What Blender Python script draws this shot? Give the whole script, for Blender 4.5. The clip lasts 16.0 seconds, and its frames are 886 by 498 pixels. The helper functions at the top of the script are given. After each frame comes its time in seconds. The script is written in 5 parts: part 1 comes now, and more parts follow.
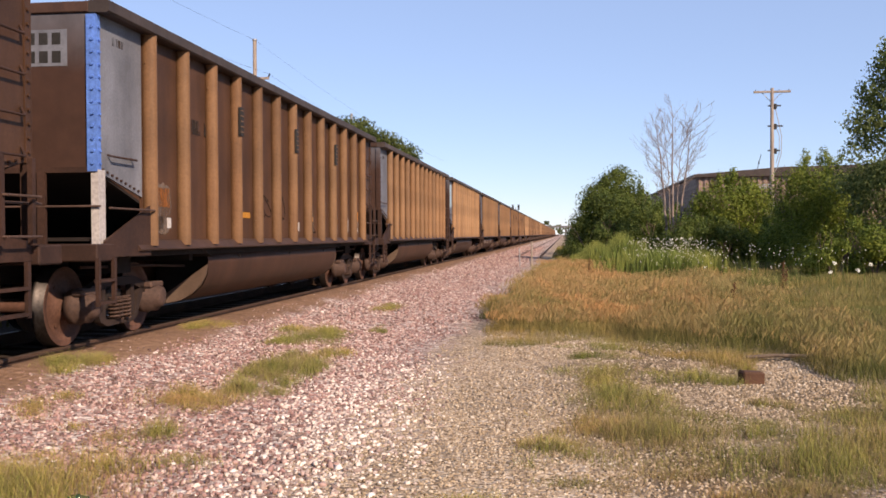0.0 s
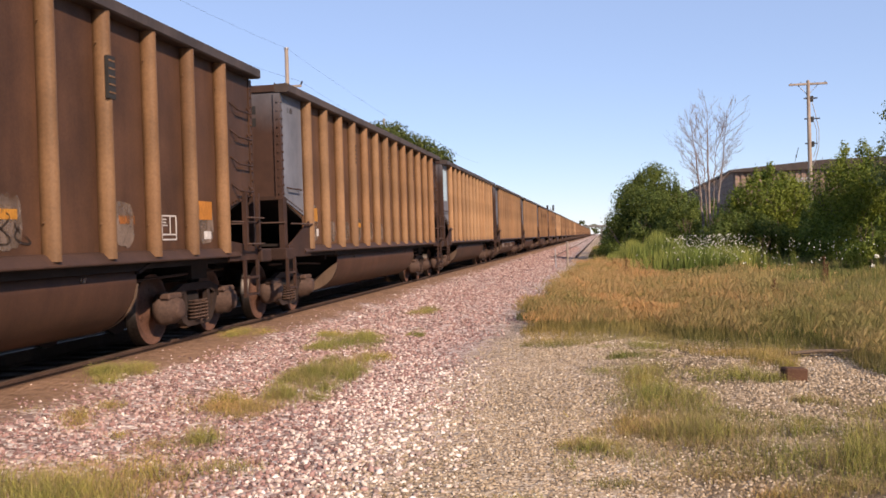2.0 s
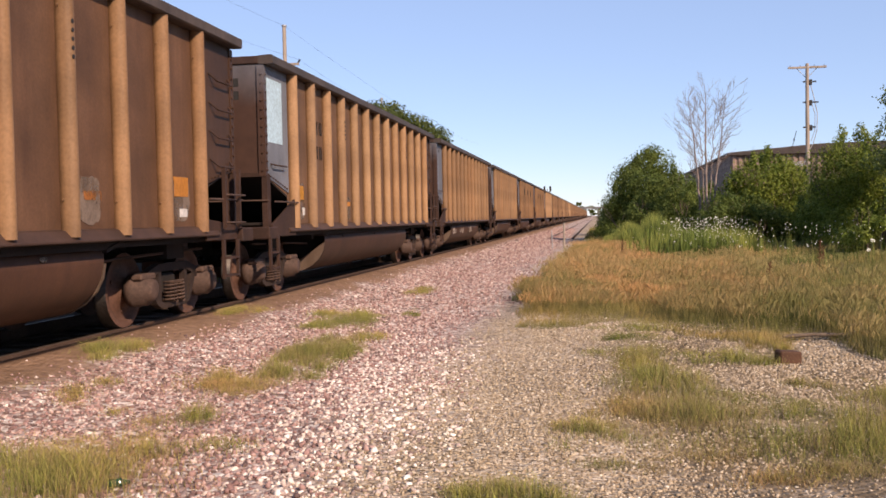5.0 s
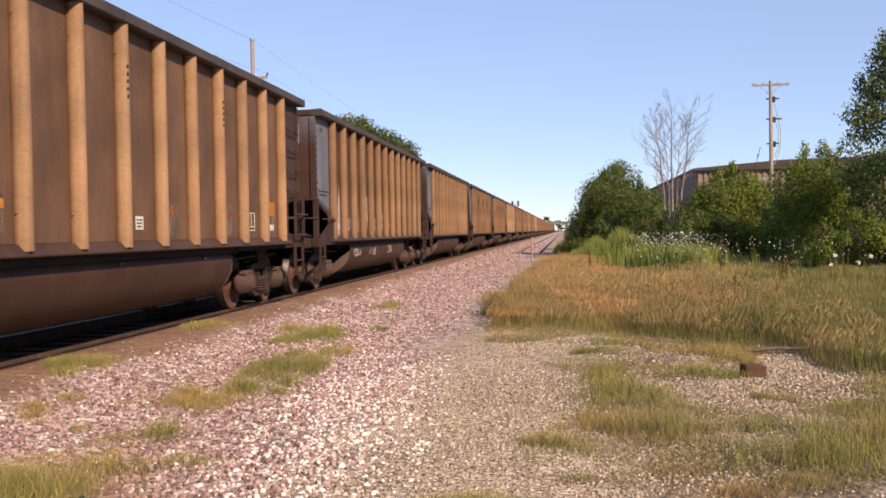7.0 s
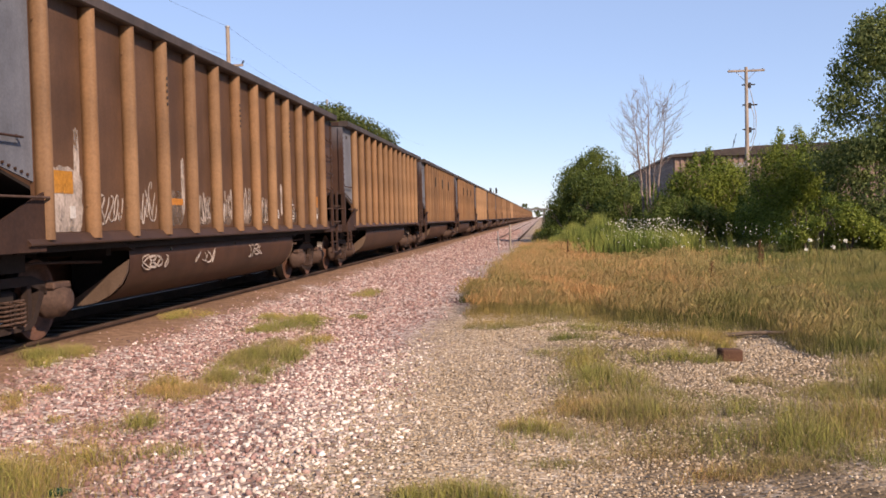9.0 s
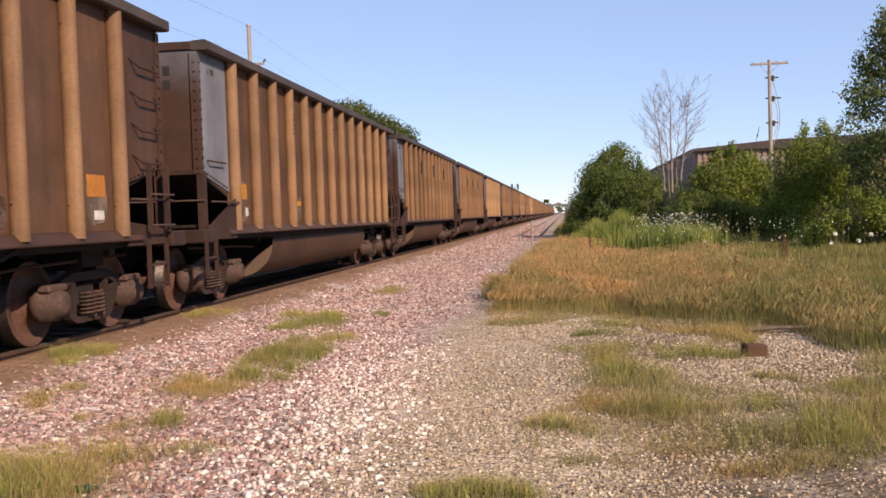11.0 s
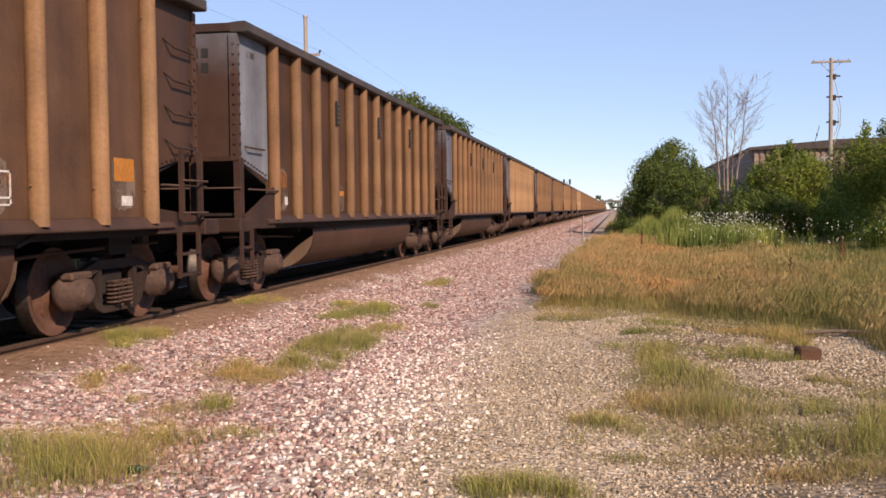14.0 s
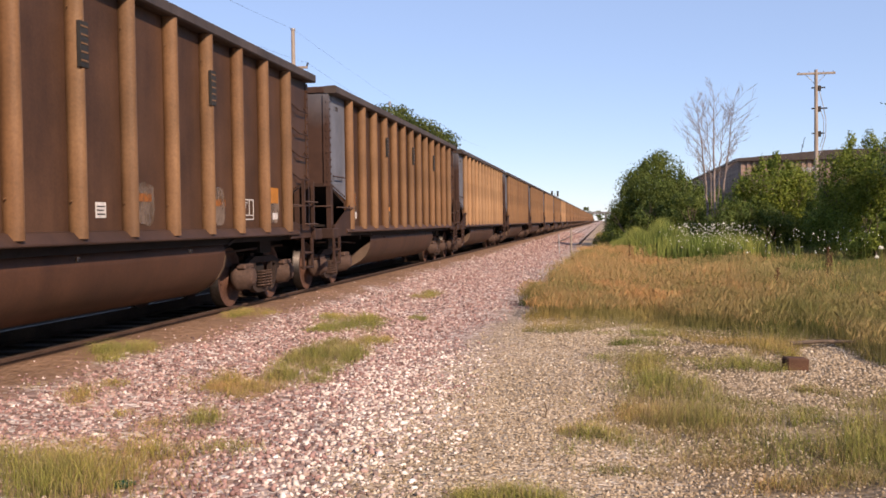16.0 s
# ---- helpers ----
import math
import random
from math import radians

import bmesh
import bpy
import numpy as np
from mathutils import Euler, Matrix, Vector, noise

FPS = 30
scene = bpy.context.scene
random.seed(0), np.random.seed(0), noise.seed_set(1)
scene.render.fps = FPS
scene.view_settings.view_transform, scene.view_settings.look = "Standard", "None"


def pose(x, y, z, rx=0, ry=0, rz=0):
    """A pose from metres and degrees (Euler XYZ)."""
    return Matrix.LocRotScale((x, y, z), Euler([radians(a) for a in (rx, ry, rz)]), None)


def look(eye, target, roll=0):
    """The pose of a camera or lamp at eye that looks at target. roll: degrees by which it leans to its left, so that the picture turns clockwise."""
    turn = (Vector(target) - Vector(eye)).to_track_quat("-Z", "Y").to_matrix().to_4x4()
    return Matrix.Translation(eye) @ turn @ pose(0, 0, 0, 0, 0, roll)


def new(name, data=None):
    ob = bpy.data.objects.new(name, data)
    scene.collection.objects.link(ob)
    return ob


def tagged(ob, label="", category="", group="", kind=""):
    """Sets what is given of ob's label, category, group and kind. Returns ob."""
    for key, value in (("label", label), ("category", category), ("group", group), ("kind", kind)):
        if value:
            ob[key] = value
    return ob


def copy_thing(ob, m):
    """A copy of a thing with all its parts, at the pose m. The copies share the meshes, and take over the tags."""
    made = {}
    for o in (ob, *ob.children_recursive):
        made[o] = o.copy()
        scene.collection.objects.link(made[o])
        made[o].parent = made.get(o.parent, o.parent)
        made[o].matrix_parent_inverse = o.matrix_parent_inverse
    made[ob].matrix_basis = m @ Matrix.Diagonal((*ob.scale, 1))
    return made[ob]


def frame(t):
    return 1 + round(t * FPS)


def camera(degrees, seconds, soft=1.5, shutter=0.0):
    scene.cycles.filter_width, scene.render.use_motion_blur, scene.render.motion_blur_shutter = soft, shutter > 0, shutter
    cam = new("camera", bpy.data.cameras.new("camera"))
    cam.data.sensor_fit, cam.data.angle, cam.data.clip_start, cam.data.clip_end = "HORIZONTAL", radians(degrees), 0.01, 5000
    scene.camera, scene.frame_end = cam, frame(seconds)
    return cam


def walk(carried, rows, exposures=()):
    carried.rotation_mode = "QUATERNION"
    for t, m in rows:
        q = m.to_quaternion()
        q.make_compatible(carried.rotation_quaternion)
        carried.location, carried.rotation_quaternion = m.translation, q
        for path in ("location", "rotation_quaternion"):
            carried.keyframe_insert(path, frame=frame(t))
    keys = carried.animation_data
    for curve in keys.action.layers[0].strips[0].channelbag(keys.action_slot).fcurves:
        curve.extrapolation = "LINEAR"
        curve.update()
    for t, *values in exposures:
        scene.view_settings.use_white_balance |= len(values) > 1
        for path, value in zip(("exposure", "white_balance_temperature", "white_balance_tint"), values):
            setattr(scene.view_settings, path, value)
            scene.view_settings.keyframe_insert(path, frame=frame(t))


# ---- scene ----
# Camera: held by hand beside the track, eye 1.25 m above the rail head
FOV = 49.82
EYE = (0.0, 0.0, 1.246)
PATH = [  # seconds, yaw, pitch, roll
    (0, 7.198, -0.843, 0.309),
    (0.5, 8.054, -0.474, 0.439),
    (1, 9.089, -0.065, 0.755),
    (1.5, 9.453, -0.220, 1.239),
    (2, 9.302, -0.640, 1.722),
    (2.5, 8.740, -0.240, 1.733),
    (3, 8.774, -0.436, 1.608),
    (3.5, 8.404, -0.933, 1.217),
    (4, 8.617, -1.520, 1.191),
    (4.2, 9.143, -1.851, 1.173),
    (6.3, 8.439, -1.685, 0.882),
    (6.5, 7.997, -1.602, 0.936),
    (7, 7.198, -1.016, 1.026),
    (7.5, 6.467, -0.394, 1.293),
    (8, 6.312, -0.624, 1.323),
    (8.5, 6.089, -1.456, 1.519),
    (9, 5.897, -1.791, 1.415),
    (11.5, 7.561, -1.982, 1.874),
    (12, 7.774, -2.023, 1.788),
    (12.5, 7.927, -2.171, 1.641),
    (13, 8.958, -2.530, 1.432),
    (13.5, 10.281, -2.775, 0.972),
    (14, 10.239, -2.310, 0.553),
    (14.5, 9.494, -2.184, 0.450),
    (15, 9.253, -2.016, 0.526),
    (15.5, 9.470, -1.816, 0.885),
    (16, 9.535, -1.592, 0.777),
]
cam = camera(FOV, 16.0, soft=1.65)
walk(cam, [(t, pose(*EYE, 90 + p, r, y)) for t, y, p, r in PATH], exposures=[(0, 0.34, 7350, 23), (16, 0.34, 7350, 23)])

# World and sun: clear morning sky, sun behind and to the right of the camera
SUN_AZ, SUN_EL = 42.0, 31.0  # degrees from -y towards +x, and above the horizon
sun_dir = Vector((math.sin(radians(SUN_AZ)) * math.cos(radians(SUN_EL)), -math.cos(radians(SUN_AZ)) * math.cos(radians(SUN_EL)), math.sin(radians(SUN_EL))))
world = bpy.data.worlds.new("world")
scene.world = world
world.use_nodes = True
wn = world.node_tree
sky = wn.nodes.new("ShaderNodeTexSky")
sky.sky_type, sky.sun_disc = "NISHITA", False
sky.sun_elevation = radians(SUN_EL)
sky.sun_rotation = math.atan2(sun_dir.x, sun_dir.y)
sky.altitude = 1500
sky.air_density, sky.dust_density, sky.ozone_density = 1.0, 0.0, 5.0
haze = wn.nodes.new("ShaderNodeMix")  # thin even summer haze over the clear sky
haze.data_type = "RGBA"
haze.inputs[0].default_value = 0.48
haze.inputs[7].default_value = (2.65, 4.05, 6.35, 1)
wn.links.new(sky.outputs[0], haze.inputs[6])
wn.links.new(haze.outputs[2], wn.nodes["Background"].inputs[0])
wn.nodes["Background"].inputs[1].default_value = 0.13
sun = new("sun", bpy.data.lights.new("sun", "SUN"))
sun.data.energy, sun.data.angle, sun.data.color = 5.0, radians(0.55), (1.0, 0.86, 0.68)
sun.matrix_world = look(sun_dir * 50, (0, 0, 0))


# ---- materials ----
def nodes_of(name):
    m = bpy.data.materials.new(name)
    m.use_nodes = True
    nt = m.node_tree
    return m, nt, nt.nodes["Principled BSDF"]


def nd(nt, kind, **kw):
    n = nt.nodes.new(kind)
    for k, v in kw.items():
        n.inputs[k].default_value = v
    return n


def mixc(nt, fac, a, b, mode="MIX"):
    n = nt.nodes.new("ShaderNodeMix")
    n.data_type, n.blend_type = "RGBA", mode
    for sock, v in ((n.inputs[0], fac), (n.inputs[6], a), (n.inputs[7], b)):
        if isinstance(v, bpy.types.NodeSocket):
            nt.links.new(v, sock)
        else:
            sock.default_value = v if isinstance(v, (int, float)) else (*v, 1)
    return n.outputs[2]


def ramp(nt, src, stops):
    n = nt.nodes.new("ShaderNodeValToRGB")
    while len(n.color_ramp.elements) < len(stops):
        n.color_ramp.elements.new(0.5)
    for e, (p, c) in zip(n.color_ramp.elements, stops):
        e.position, e.color = p, (*c, 1) if not isinstance(c, (int, float)) else (c, c, c, 1)
    nt.links.new(src, n.inputs[0])
    return n.outputs[0]


def noise_of(nt, vec, scale, detail=4.0, rough=0.55):
    n = nd(nt, "ShaderNodeTexNoise", Scale=scale, Detail=detail, Roughness=rough)
    if vec:
        nt.links.new(vec, n.inputs["Vector"])
    return n.outputs["Fac"]


def coords(nt, which="Object", scale=(1, 1, 1)):
    tc = nt.nodes.new("ShaderNodeTexCoord")
    mp = nt.nodes.new("ShaderNodeMapping")
    mp.inputs["Scale"].default_value = scale
    nt.links.new(tc.outputs[which], mp.inputs[0])
    return mp.outputs[0]


def bump(nt, bsdf, height, strength, dist):
    b = nd(nt, "ShaderNodeBump", Strength=strength, Distance=dist)
    nt.links.new(height, b.inputs["Height"])
    nt.links.new(b.outputs[0], bsdf.inputs["Normal"])


def island(nt):
    return nt.nodes.new("ShaderNodeNewGeometry").outputs["Random Per Island"]


def plain(name, col, rough=0.6, metal=0.0, var=0.35, scale=9.0, dark=None, stretch=(1, 1, 1), bumpy=0.15):
    """A painted, worn or natural surface: two scales of mottling and a fine relief."""
    m, nt, b = nodes_of(name)
    v = coords(nt, "Object", stretch)
    d = dark or tuple(c * (1 - var) for c in col)
    big = ramp(nt, noise_of(nt, v, scale * 0.25), [(0.35, 0.0), (0.65, 1.0)])
    c = mixc(nt, big, d, col)
    fine = ramp(nt, noise_of(nt, v, scale * 3, 6), [(0.3, 0.72), (0.7, 1.18)])
    c = mixc(nt, 1.0, c, fine, "MULTIPLY")
    nt.links.new(c, b.inputs["Base Color"])
    b.inputs["Roughness"].default_value, b.inputs["Metallic"].default_value = rough, metal
    b.inputs["Specular IOR Level"].default_value = 0.3
    if bumpy:
        bump(nt, b, noise_of(nt, v, scale * 5, 5), bumpy, 0.01)
    return m


def car_paint(name, clean, dust, amount=0.5, low=1.2, rough=0.62):
    """Weathered car side: paint under coal dust that streaks downwards; each car differs."""
    m, nt, b = nodes_of(name)
    info = nt.nodes.new("ShaderNodeObjectInfo")
    v = coords(nt, "Object", (1, 1, 0.12))
    v2 = coords(nt, "Object")
    shift = nt.nodes.new("ShaderNodeVectorMath")
    shift.operation = "ADD"
    comb = nt.nodes.new("ShaderNodeCombineXYZ")
    mul = nt.nodes.new("ShaderNodeMath")
    mul.operation = "MULTIPLY"
    mul.inputs[1].default_value = 37.0
    nt.links.new(info.outputs["Random"], mul.inputs[0])
    nt.links.new(mul.outputs[0], comb.inputs[1])
    nt.links.new(v, shift.inputs[0])
    nt.links.new(comb.outputs[0], shift.inputs[1])
    streak = ramp(nt, noise_of(nt, shift.outputs[0], 3.2, 6, 0.62), [(0.5 - 0.3 * amount, 0.0), (0.85 - 0.2 * amount, 1.0)])
    c = mixc(nt, streak, dust, clean)
    blot = ramp(nt, noise_of(nt, v2, 1.3, 5), [(0.3, 0.68), (0.7, 1.18)])
    c = mixc(nt, 1.0, c, blot, "MULTIPLY")
    fine = ramp(nt, noise_of(nt, v2, 34, 5), [(0.3, 0.85), (0.7, 1.1)])
    c = mixc(nt, 1.0, c, fine, "MULTIPLY")
    tint = ramp(nt, info.outputs["Random"], [(0.0, (0.86, 0.84, 0.84)), (0.5, (1.0, 0.98, 0.95)), (1.0, (1.12, 1.05, 0.98))])
    c = mixc(nt, 1.0, c, tint, "MULTIPLY")
    nt.links.new(c, b.inputs["Base Color"])
    b.inputs["Roughness"].default_value = rough
    b.inputs["Specular IOR Level"].default_value = 0.28
    bump(nt, b, noise_of(nt, v2, 22, 5), 0.12, 0.01)
    return m


# Ribs share the panels' paint with less dust; their sunlit lightness is partly colour
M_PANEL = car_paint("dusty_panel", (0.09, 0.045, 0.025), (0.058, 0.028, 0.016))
M_RIB = car_paint("sunlit_rib", (0.225, 0.13, 0.067), (0.145, 0.077, 0.038), 0.5)
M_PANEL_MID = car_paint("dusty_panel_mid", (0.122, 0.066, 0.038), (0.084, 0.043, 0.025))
M_RIB_MID = car_paint("sunlit_rib_mid", (0.275, 0.163, 0.087), (0.19, 0.105, 0.053), 0.55)
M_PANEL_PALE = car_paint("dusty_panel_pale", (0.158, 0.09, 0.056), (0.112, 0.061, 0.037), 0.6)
M_RIB_PALE = car_paint("sunlit_rib_pale", (0.35, 0.215, 0.118), (0.25, 0.145, 0.076), 0.6)
M_CHORD = car_paint("chord_paint", (0.085, 0.066, 0.058), (0.052, 0.04, 0.034))
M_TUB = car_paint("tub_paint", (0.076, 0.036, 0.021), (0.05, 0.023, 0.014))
# Tub colour made lighter: sunlight on the end faces put into the paint
M_TUBEND = car_paint("tub_end_sunlit", (0.17, 0.12, 0.09), (0.105, 0.07, 0.05))
M_SILL = car_paint("sill_paint", (0.078, 0.042, 0.029), (0.05, 0.027, 0.019))
M_FRAME = plain("frame_brown", (0.05, 0.024, 0.016), 0.75, dark=(0.03, 0.0145, 0.01))
# Near-black steel: deep shade under and inside the cars is put into this colour
M_DARK = plain("underframe_shade", (0.022, 0.016, 0.014), 0.9)
M_TRUCK = plain("truck_iron", (0.1, 0.06, 0.046), 0.8, dark=(0.045, 0.027, 0.021))
M_SIDEFRAME = plain("side_frame_iron", (0.036, 0.022, 0.017), 0.85, dark=(0.02, 0.012, 0.01))
M_WHEEL = plain("wheel_rust", (0.115, 0.056, 0.038), 0.75, dark=(0.075, 0.036, 0.024))
M_TREAD = plain("wheel_tread", (0.07, 0.062, 0.058), 0.5, 1.0, bumpy=0.0)
M_TIE = plain("tie_wood", (0.05, 0.034, 0.026), 0.9)
M_RAIL = plain("rail_rust", (0.075, 0.042, 0.028), 0.8)
M_SHINE = plain("rail_head", (0.1, 0.068, 0.052), 0.5, 0.0, bumpy=0.0)
M_SILVER = car_paint("silver_panel", (0.185, 0.205, 0.245), (0.13, 0.14, 0.165), 0.6)
M_BLUE = plain("blue_paint", (0.1, 0.22, 0.6), 0.5)
M_WHITE = plain("white_paint", (0.45, 0.42, 0.4), 0.6, var=0.15)
M_ORANGE = plain("orange_patch", (0.44, 0.17, 0.03), 0.6, var=0.2)
M_INK = plain("dark_ink", (0.03, 0.028, 0.026), 0.7, bumpy=0)


def end_paint():
    """End sheet: silver paint along the top, brown dust thickening downwards in an uneven edge."""
    m, nt, b = nodes_of("end_sheet_paint")
    tc = nt.nodes.new("ShaderNodeTexCoord")
    sep = nt.nodes.new("ShaderNodeSeparateXYZ")
    nt.links.new(tc.outputs["Object"], sep.inputs[0])
    wob = noise_of(nt, coords(nt, "Object", (1, 1, 0.3)), 2.2, 5)
    add = nt.nodes.new("ShaderNodeMath")
    add.operation = "MULTIPLY_ADD"
    add.inputs[1].default_value = 0.9
    nt.links.new(wob, add.inputs[0])
    nt.links.new(sep.outputs["Z"], add.inputs[2])
    mr = nt.nodes.new("ShaderNodeMapRange")
    mr.inputs["From Min"].default_value, mr.inputs["From Max"].default_value = 3.55, 4.6
    nt.links.new(add.outputs[0], mr.inputs["Value"])
    c = mixc(nt, mr.outputs[0], (0.052, 0.026, 0.018), (0.125, 0.135, 0.155))
    tone = ramp(nt, noise_of(nt, coords(nt, "Object"), 6, 5), [(0.3, 0.82), (0.7, 1.12)])
    c = mixc(nt, 1.0, c, tone, "MULTIPLY")
    nt.links.new(c, b.inputs["Base Color"])
    b.inputs["Roughness"].default_value = 0.6
    b.inputs["Specular IOR Level"].default_value = 0.28
    return m


M_END = end_paint()


# ---- mesh tools ----
class Geo:
    """Collects verts and faces of one mesh."""

    def __init__(self):
        self.v, self.f, self.m, self.s = [], [], [], []

    def add(self, verts, faces, mi=0, smooth=False):
        o = len(self.v)
        self.v += [tuple(p) for p in verts]
        self.f += [tuple(i + o for i in f) for f in faces]
        self.m += [mi] * len(faces)
        self.s += [smooth] * len(faces)
        return self

    def box(self, x0, x1, y0, y1, z0, z1, mi=0, bev=0.0):
        if bev <= 0:
            p = [(x, y, z) for x in (x0, x1) for y in (y0, y1) for z in (z0, z1)]
            return self.add(p, [(0, 1, 3, 2), (4, 6, 7, 5), (0, 4, 5, 1), (2, 3, 7, 6), (0, 2, 6, 4), (1, 5, 7, 3)], mi)
        bm = bmesh.new()
        bmesh.ops.create_cube(bm, size=1)
        for v in bm.verts:
            v.co = ((x0 + x1) / 2 + v.co.x * (x1 - x0), (y0 + y1) / 2 + v.co.y * (y1 - y0), (z0 + z1) / 2 + v.co.z * (z1 - z0))
        bmesh.ops.bevel(bm, geom=bm.edges[:], offset=bev, segments=1, affect="EDGES")
        bm.verts.index_update()
        self.add([v.co[:] for v in bm.verts], [[v.index for v in f.verts] for f in bm.faces], mi)
        bm.free()
        return self

    def prism(self, prof, axis, a, b, mi=0, smooth=False):
        """Extrudes a closed 2D profile along an axis; prof in the two other axes in order."""
        def p3(u, w, t):
            return {"x": (t, u, w), "y": (u, t, w), "z": (u, w, t)}[axis]
        n = len(prof)
        self.add([p3(u, w, t) for t in (a, b) for u, w in prof], [(i, (i + 1) % n, n + (i + 1) % n, n + i) for i in range(n)], mi, smooth)
        self.add([p3(u, w, a) for u, w in prof], [tuple(range(n))], mi)
        self.add([p3(u, w, b) for u, w in prof], [tuple(reversed(range(n)))], mi)
        return self

    def tube(self, p, q, r, n=8, r2=None, mi=0, caps=True):
        p, q = Vector(p), Vector(q)
        r2 = r if r2 is None else r2
        m = (q - p).to_track_quat("Z", "Y").to_matrix()
        ring = [Vector((math.cos(2 * math.pi * i / n), math.sin(2 * math.pi * i / n), 0)) for i in range(n)]
        v = [p + m @ (c * r) for c in ring] + [q + m @ (c * r2) for c in ring]
        self.add(v, [(i, (i + 1) % n, n + (i + 1) % n, n + i) for i in range(n)], mi, True)
        if caps:
            self.add(v[:n], [tuple(reversed(range(n)))], mi)
            self.add(v[n:], [tuple(range(n))], mi)
        return self

    def path(self, pts, r, n=6, mi=0):
        for a, b in zip(pts, pts[1:]):
            self.tube(a, b, r, n, mi=mi)
        return self

    def lathe(self, prof, axis, n=28, at=(0, 0, 0), mi=0):
        """Turns a profile (along, radius) about the x axis."""
        k = len(prof)
        v = []
        for i in range(n):
            a = 2 * math.pi * i / n
            v += [(at[0] + t, at[1] + r * math.cos(a), at[2] + r * math.sin(a)) for t, r in prof]
        f = [(i * k + j, i * k + j + 1, ((i + 1) % n) * k + j + 1, ((i + 1) % n) * k + j) for i in range(n) for j in range(k - 1)]
        return self.add(v, f, mi, True)

    def mesh(self, name, mats, fix=True):
        me = bpy.data.meshes.new(name)
        me.from_pydata(self.v, [], self.f)
        for m in mats if isinstance(mats, (list, tuple)) else [mats]:
            me.materials.append(m)
        me.polygons.foreach_set("material_index", self.m)
        me.polygons.foreach_set("use_smooth", self.s)
        if fix:
            bm = bmesh.new()
            bm.from_mesh(me)
            bmesh.ops.recalc_face_normals(bm, faces=bm.faces[:])
            bm.to_mesh(me)
            bm.free()
        return me


def part(name, geo, mats, parent=None, label="", at=None, fix=True):
    me = geo if isinstance(geo, bpy.types.Mesh) else geo.mesh(name, mats, fix)
    ob = new(name, me)
    if parent is not None:
        ob.parent = parent
    if at is not None:
        ob.matrix_basis = at if isinstance(at, Matrix) else Matrix.Translation(at)
    if label:
        ob["label"] = label
    return ob


def arrays_mesh(name, verts, tris, mat, uv=None, mats=None, mi=None, smooth=False):
    """A large mesh from numpy arrays; tris is (n, 3) or (n, 4)."""
    me = bpy.data.meshes.new(name)
    n, k = tris.shape
    me.vertices.add(len(verts))
    me.vertices.foreach_set("co", verts.astype(np.float32).ravel())
    me.loops.add(n * k)
    me.loops.foreach_set("vertex_index", tris.astype(np.int32).ravel())
    me.polygons.add(n)
    me.polygons.foreach_set("loop_start", np.arange(0, n * k, k, dtype=np.int32))
    for m in mats or [mat]:
        me.materials.append(m)
    if mi is not None:
        me.polygons.foreach_set("material_index", mi.astype(np.int32))
    if smooth:
        me.polygons.foreach_set("use_smooth", np.ones(n, dtype=bool))
    me.update(calc_edges=True)
    if uv is not None:
        layer = me.uv_layers.new(name="along")
        layer.data.foreach_set("uv", uv[tris.ravel()].astype(np.float32).ravel())
    return me


# ---- ground ----
XT = -6.43  # track centre
XS = -2.35  # siding centre
rng = np.random.default_rng(7)


def ground_z(x, y):
    x, y = np.asarray(x, float), np.asarray(y, float)
    # the bank left of the track is added, to block daylight under the cars
    knots_x = [-60, -14, -10.2, -8.6, -7.5, -7.1, -5.74, -5.61, -4.95, -4.0, -2.2, -1.2, 4, 9, 30]
    knots_z = [0.5, 0.6, 0.5, -0.15, -0.19, -0.2, -0.2, -0.035, -0.09, -0.24, -0.37, -0.39, -0.36, -0.25, -0.2]
    z = np.interp(x, knots_x, knots_z)
    near = np.clip((9.0 - np.abs(x)) / 3, 0, 1) * np.clip((60 - y) / 20, 0, 1)
    w = 0.02 * np.sin(1.7 * x + 0.6 * y) + 0.015 * np.sin(2.9 * y - 1.1 * x) + 0.03 * np.sin(0.5 * y + 0.8 * x)
    side = np.clip((x + 5.2) / 1.5, 0, 1)
    return z + w * near * side


def axis_points(*runs):
    out = []
    for a, b, n in runs:
        out += list(np.linspace(a, b, n, endpoint=False))
    return np.array(out + [runs[-1][1]])


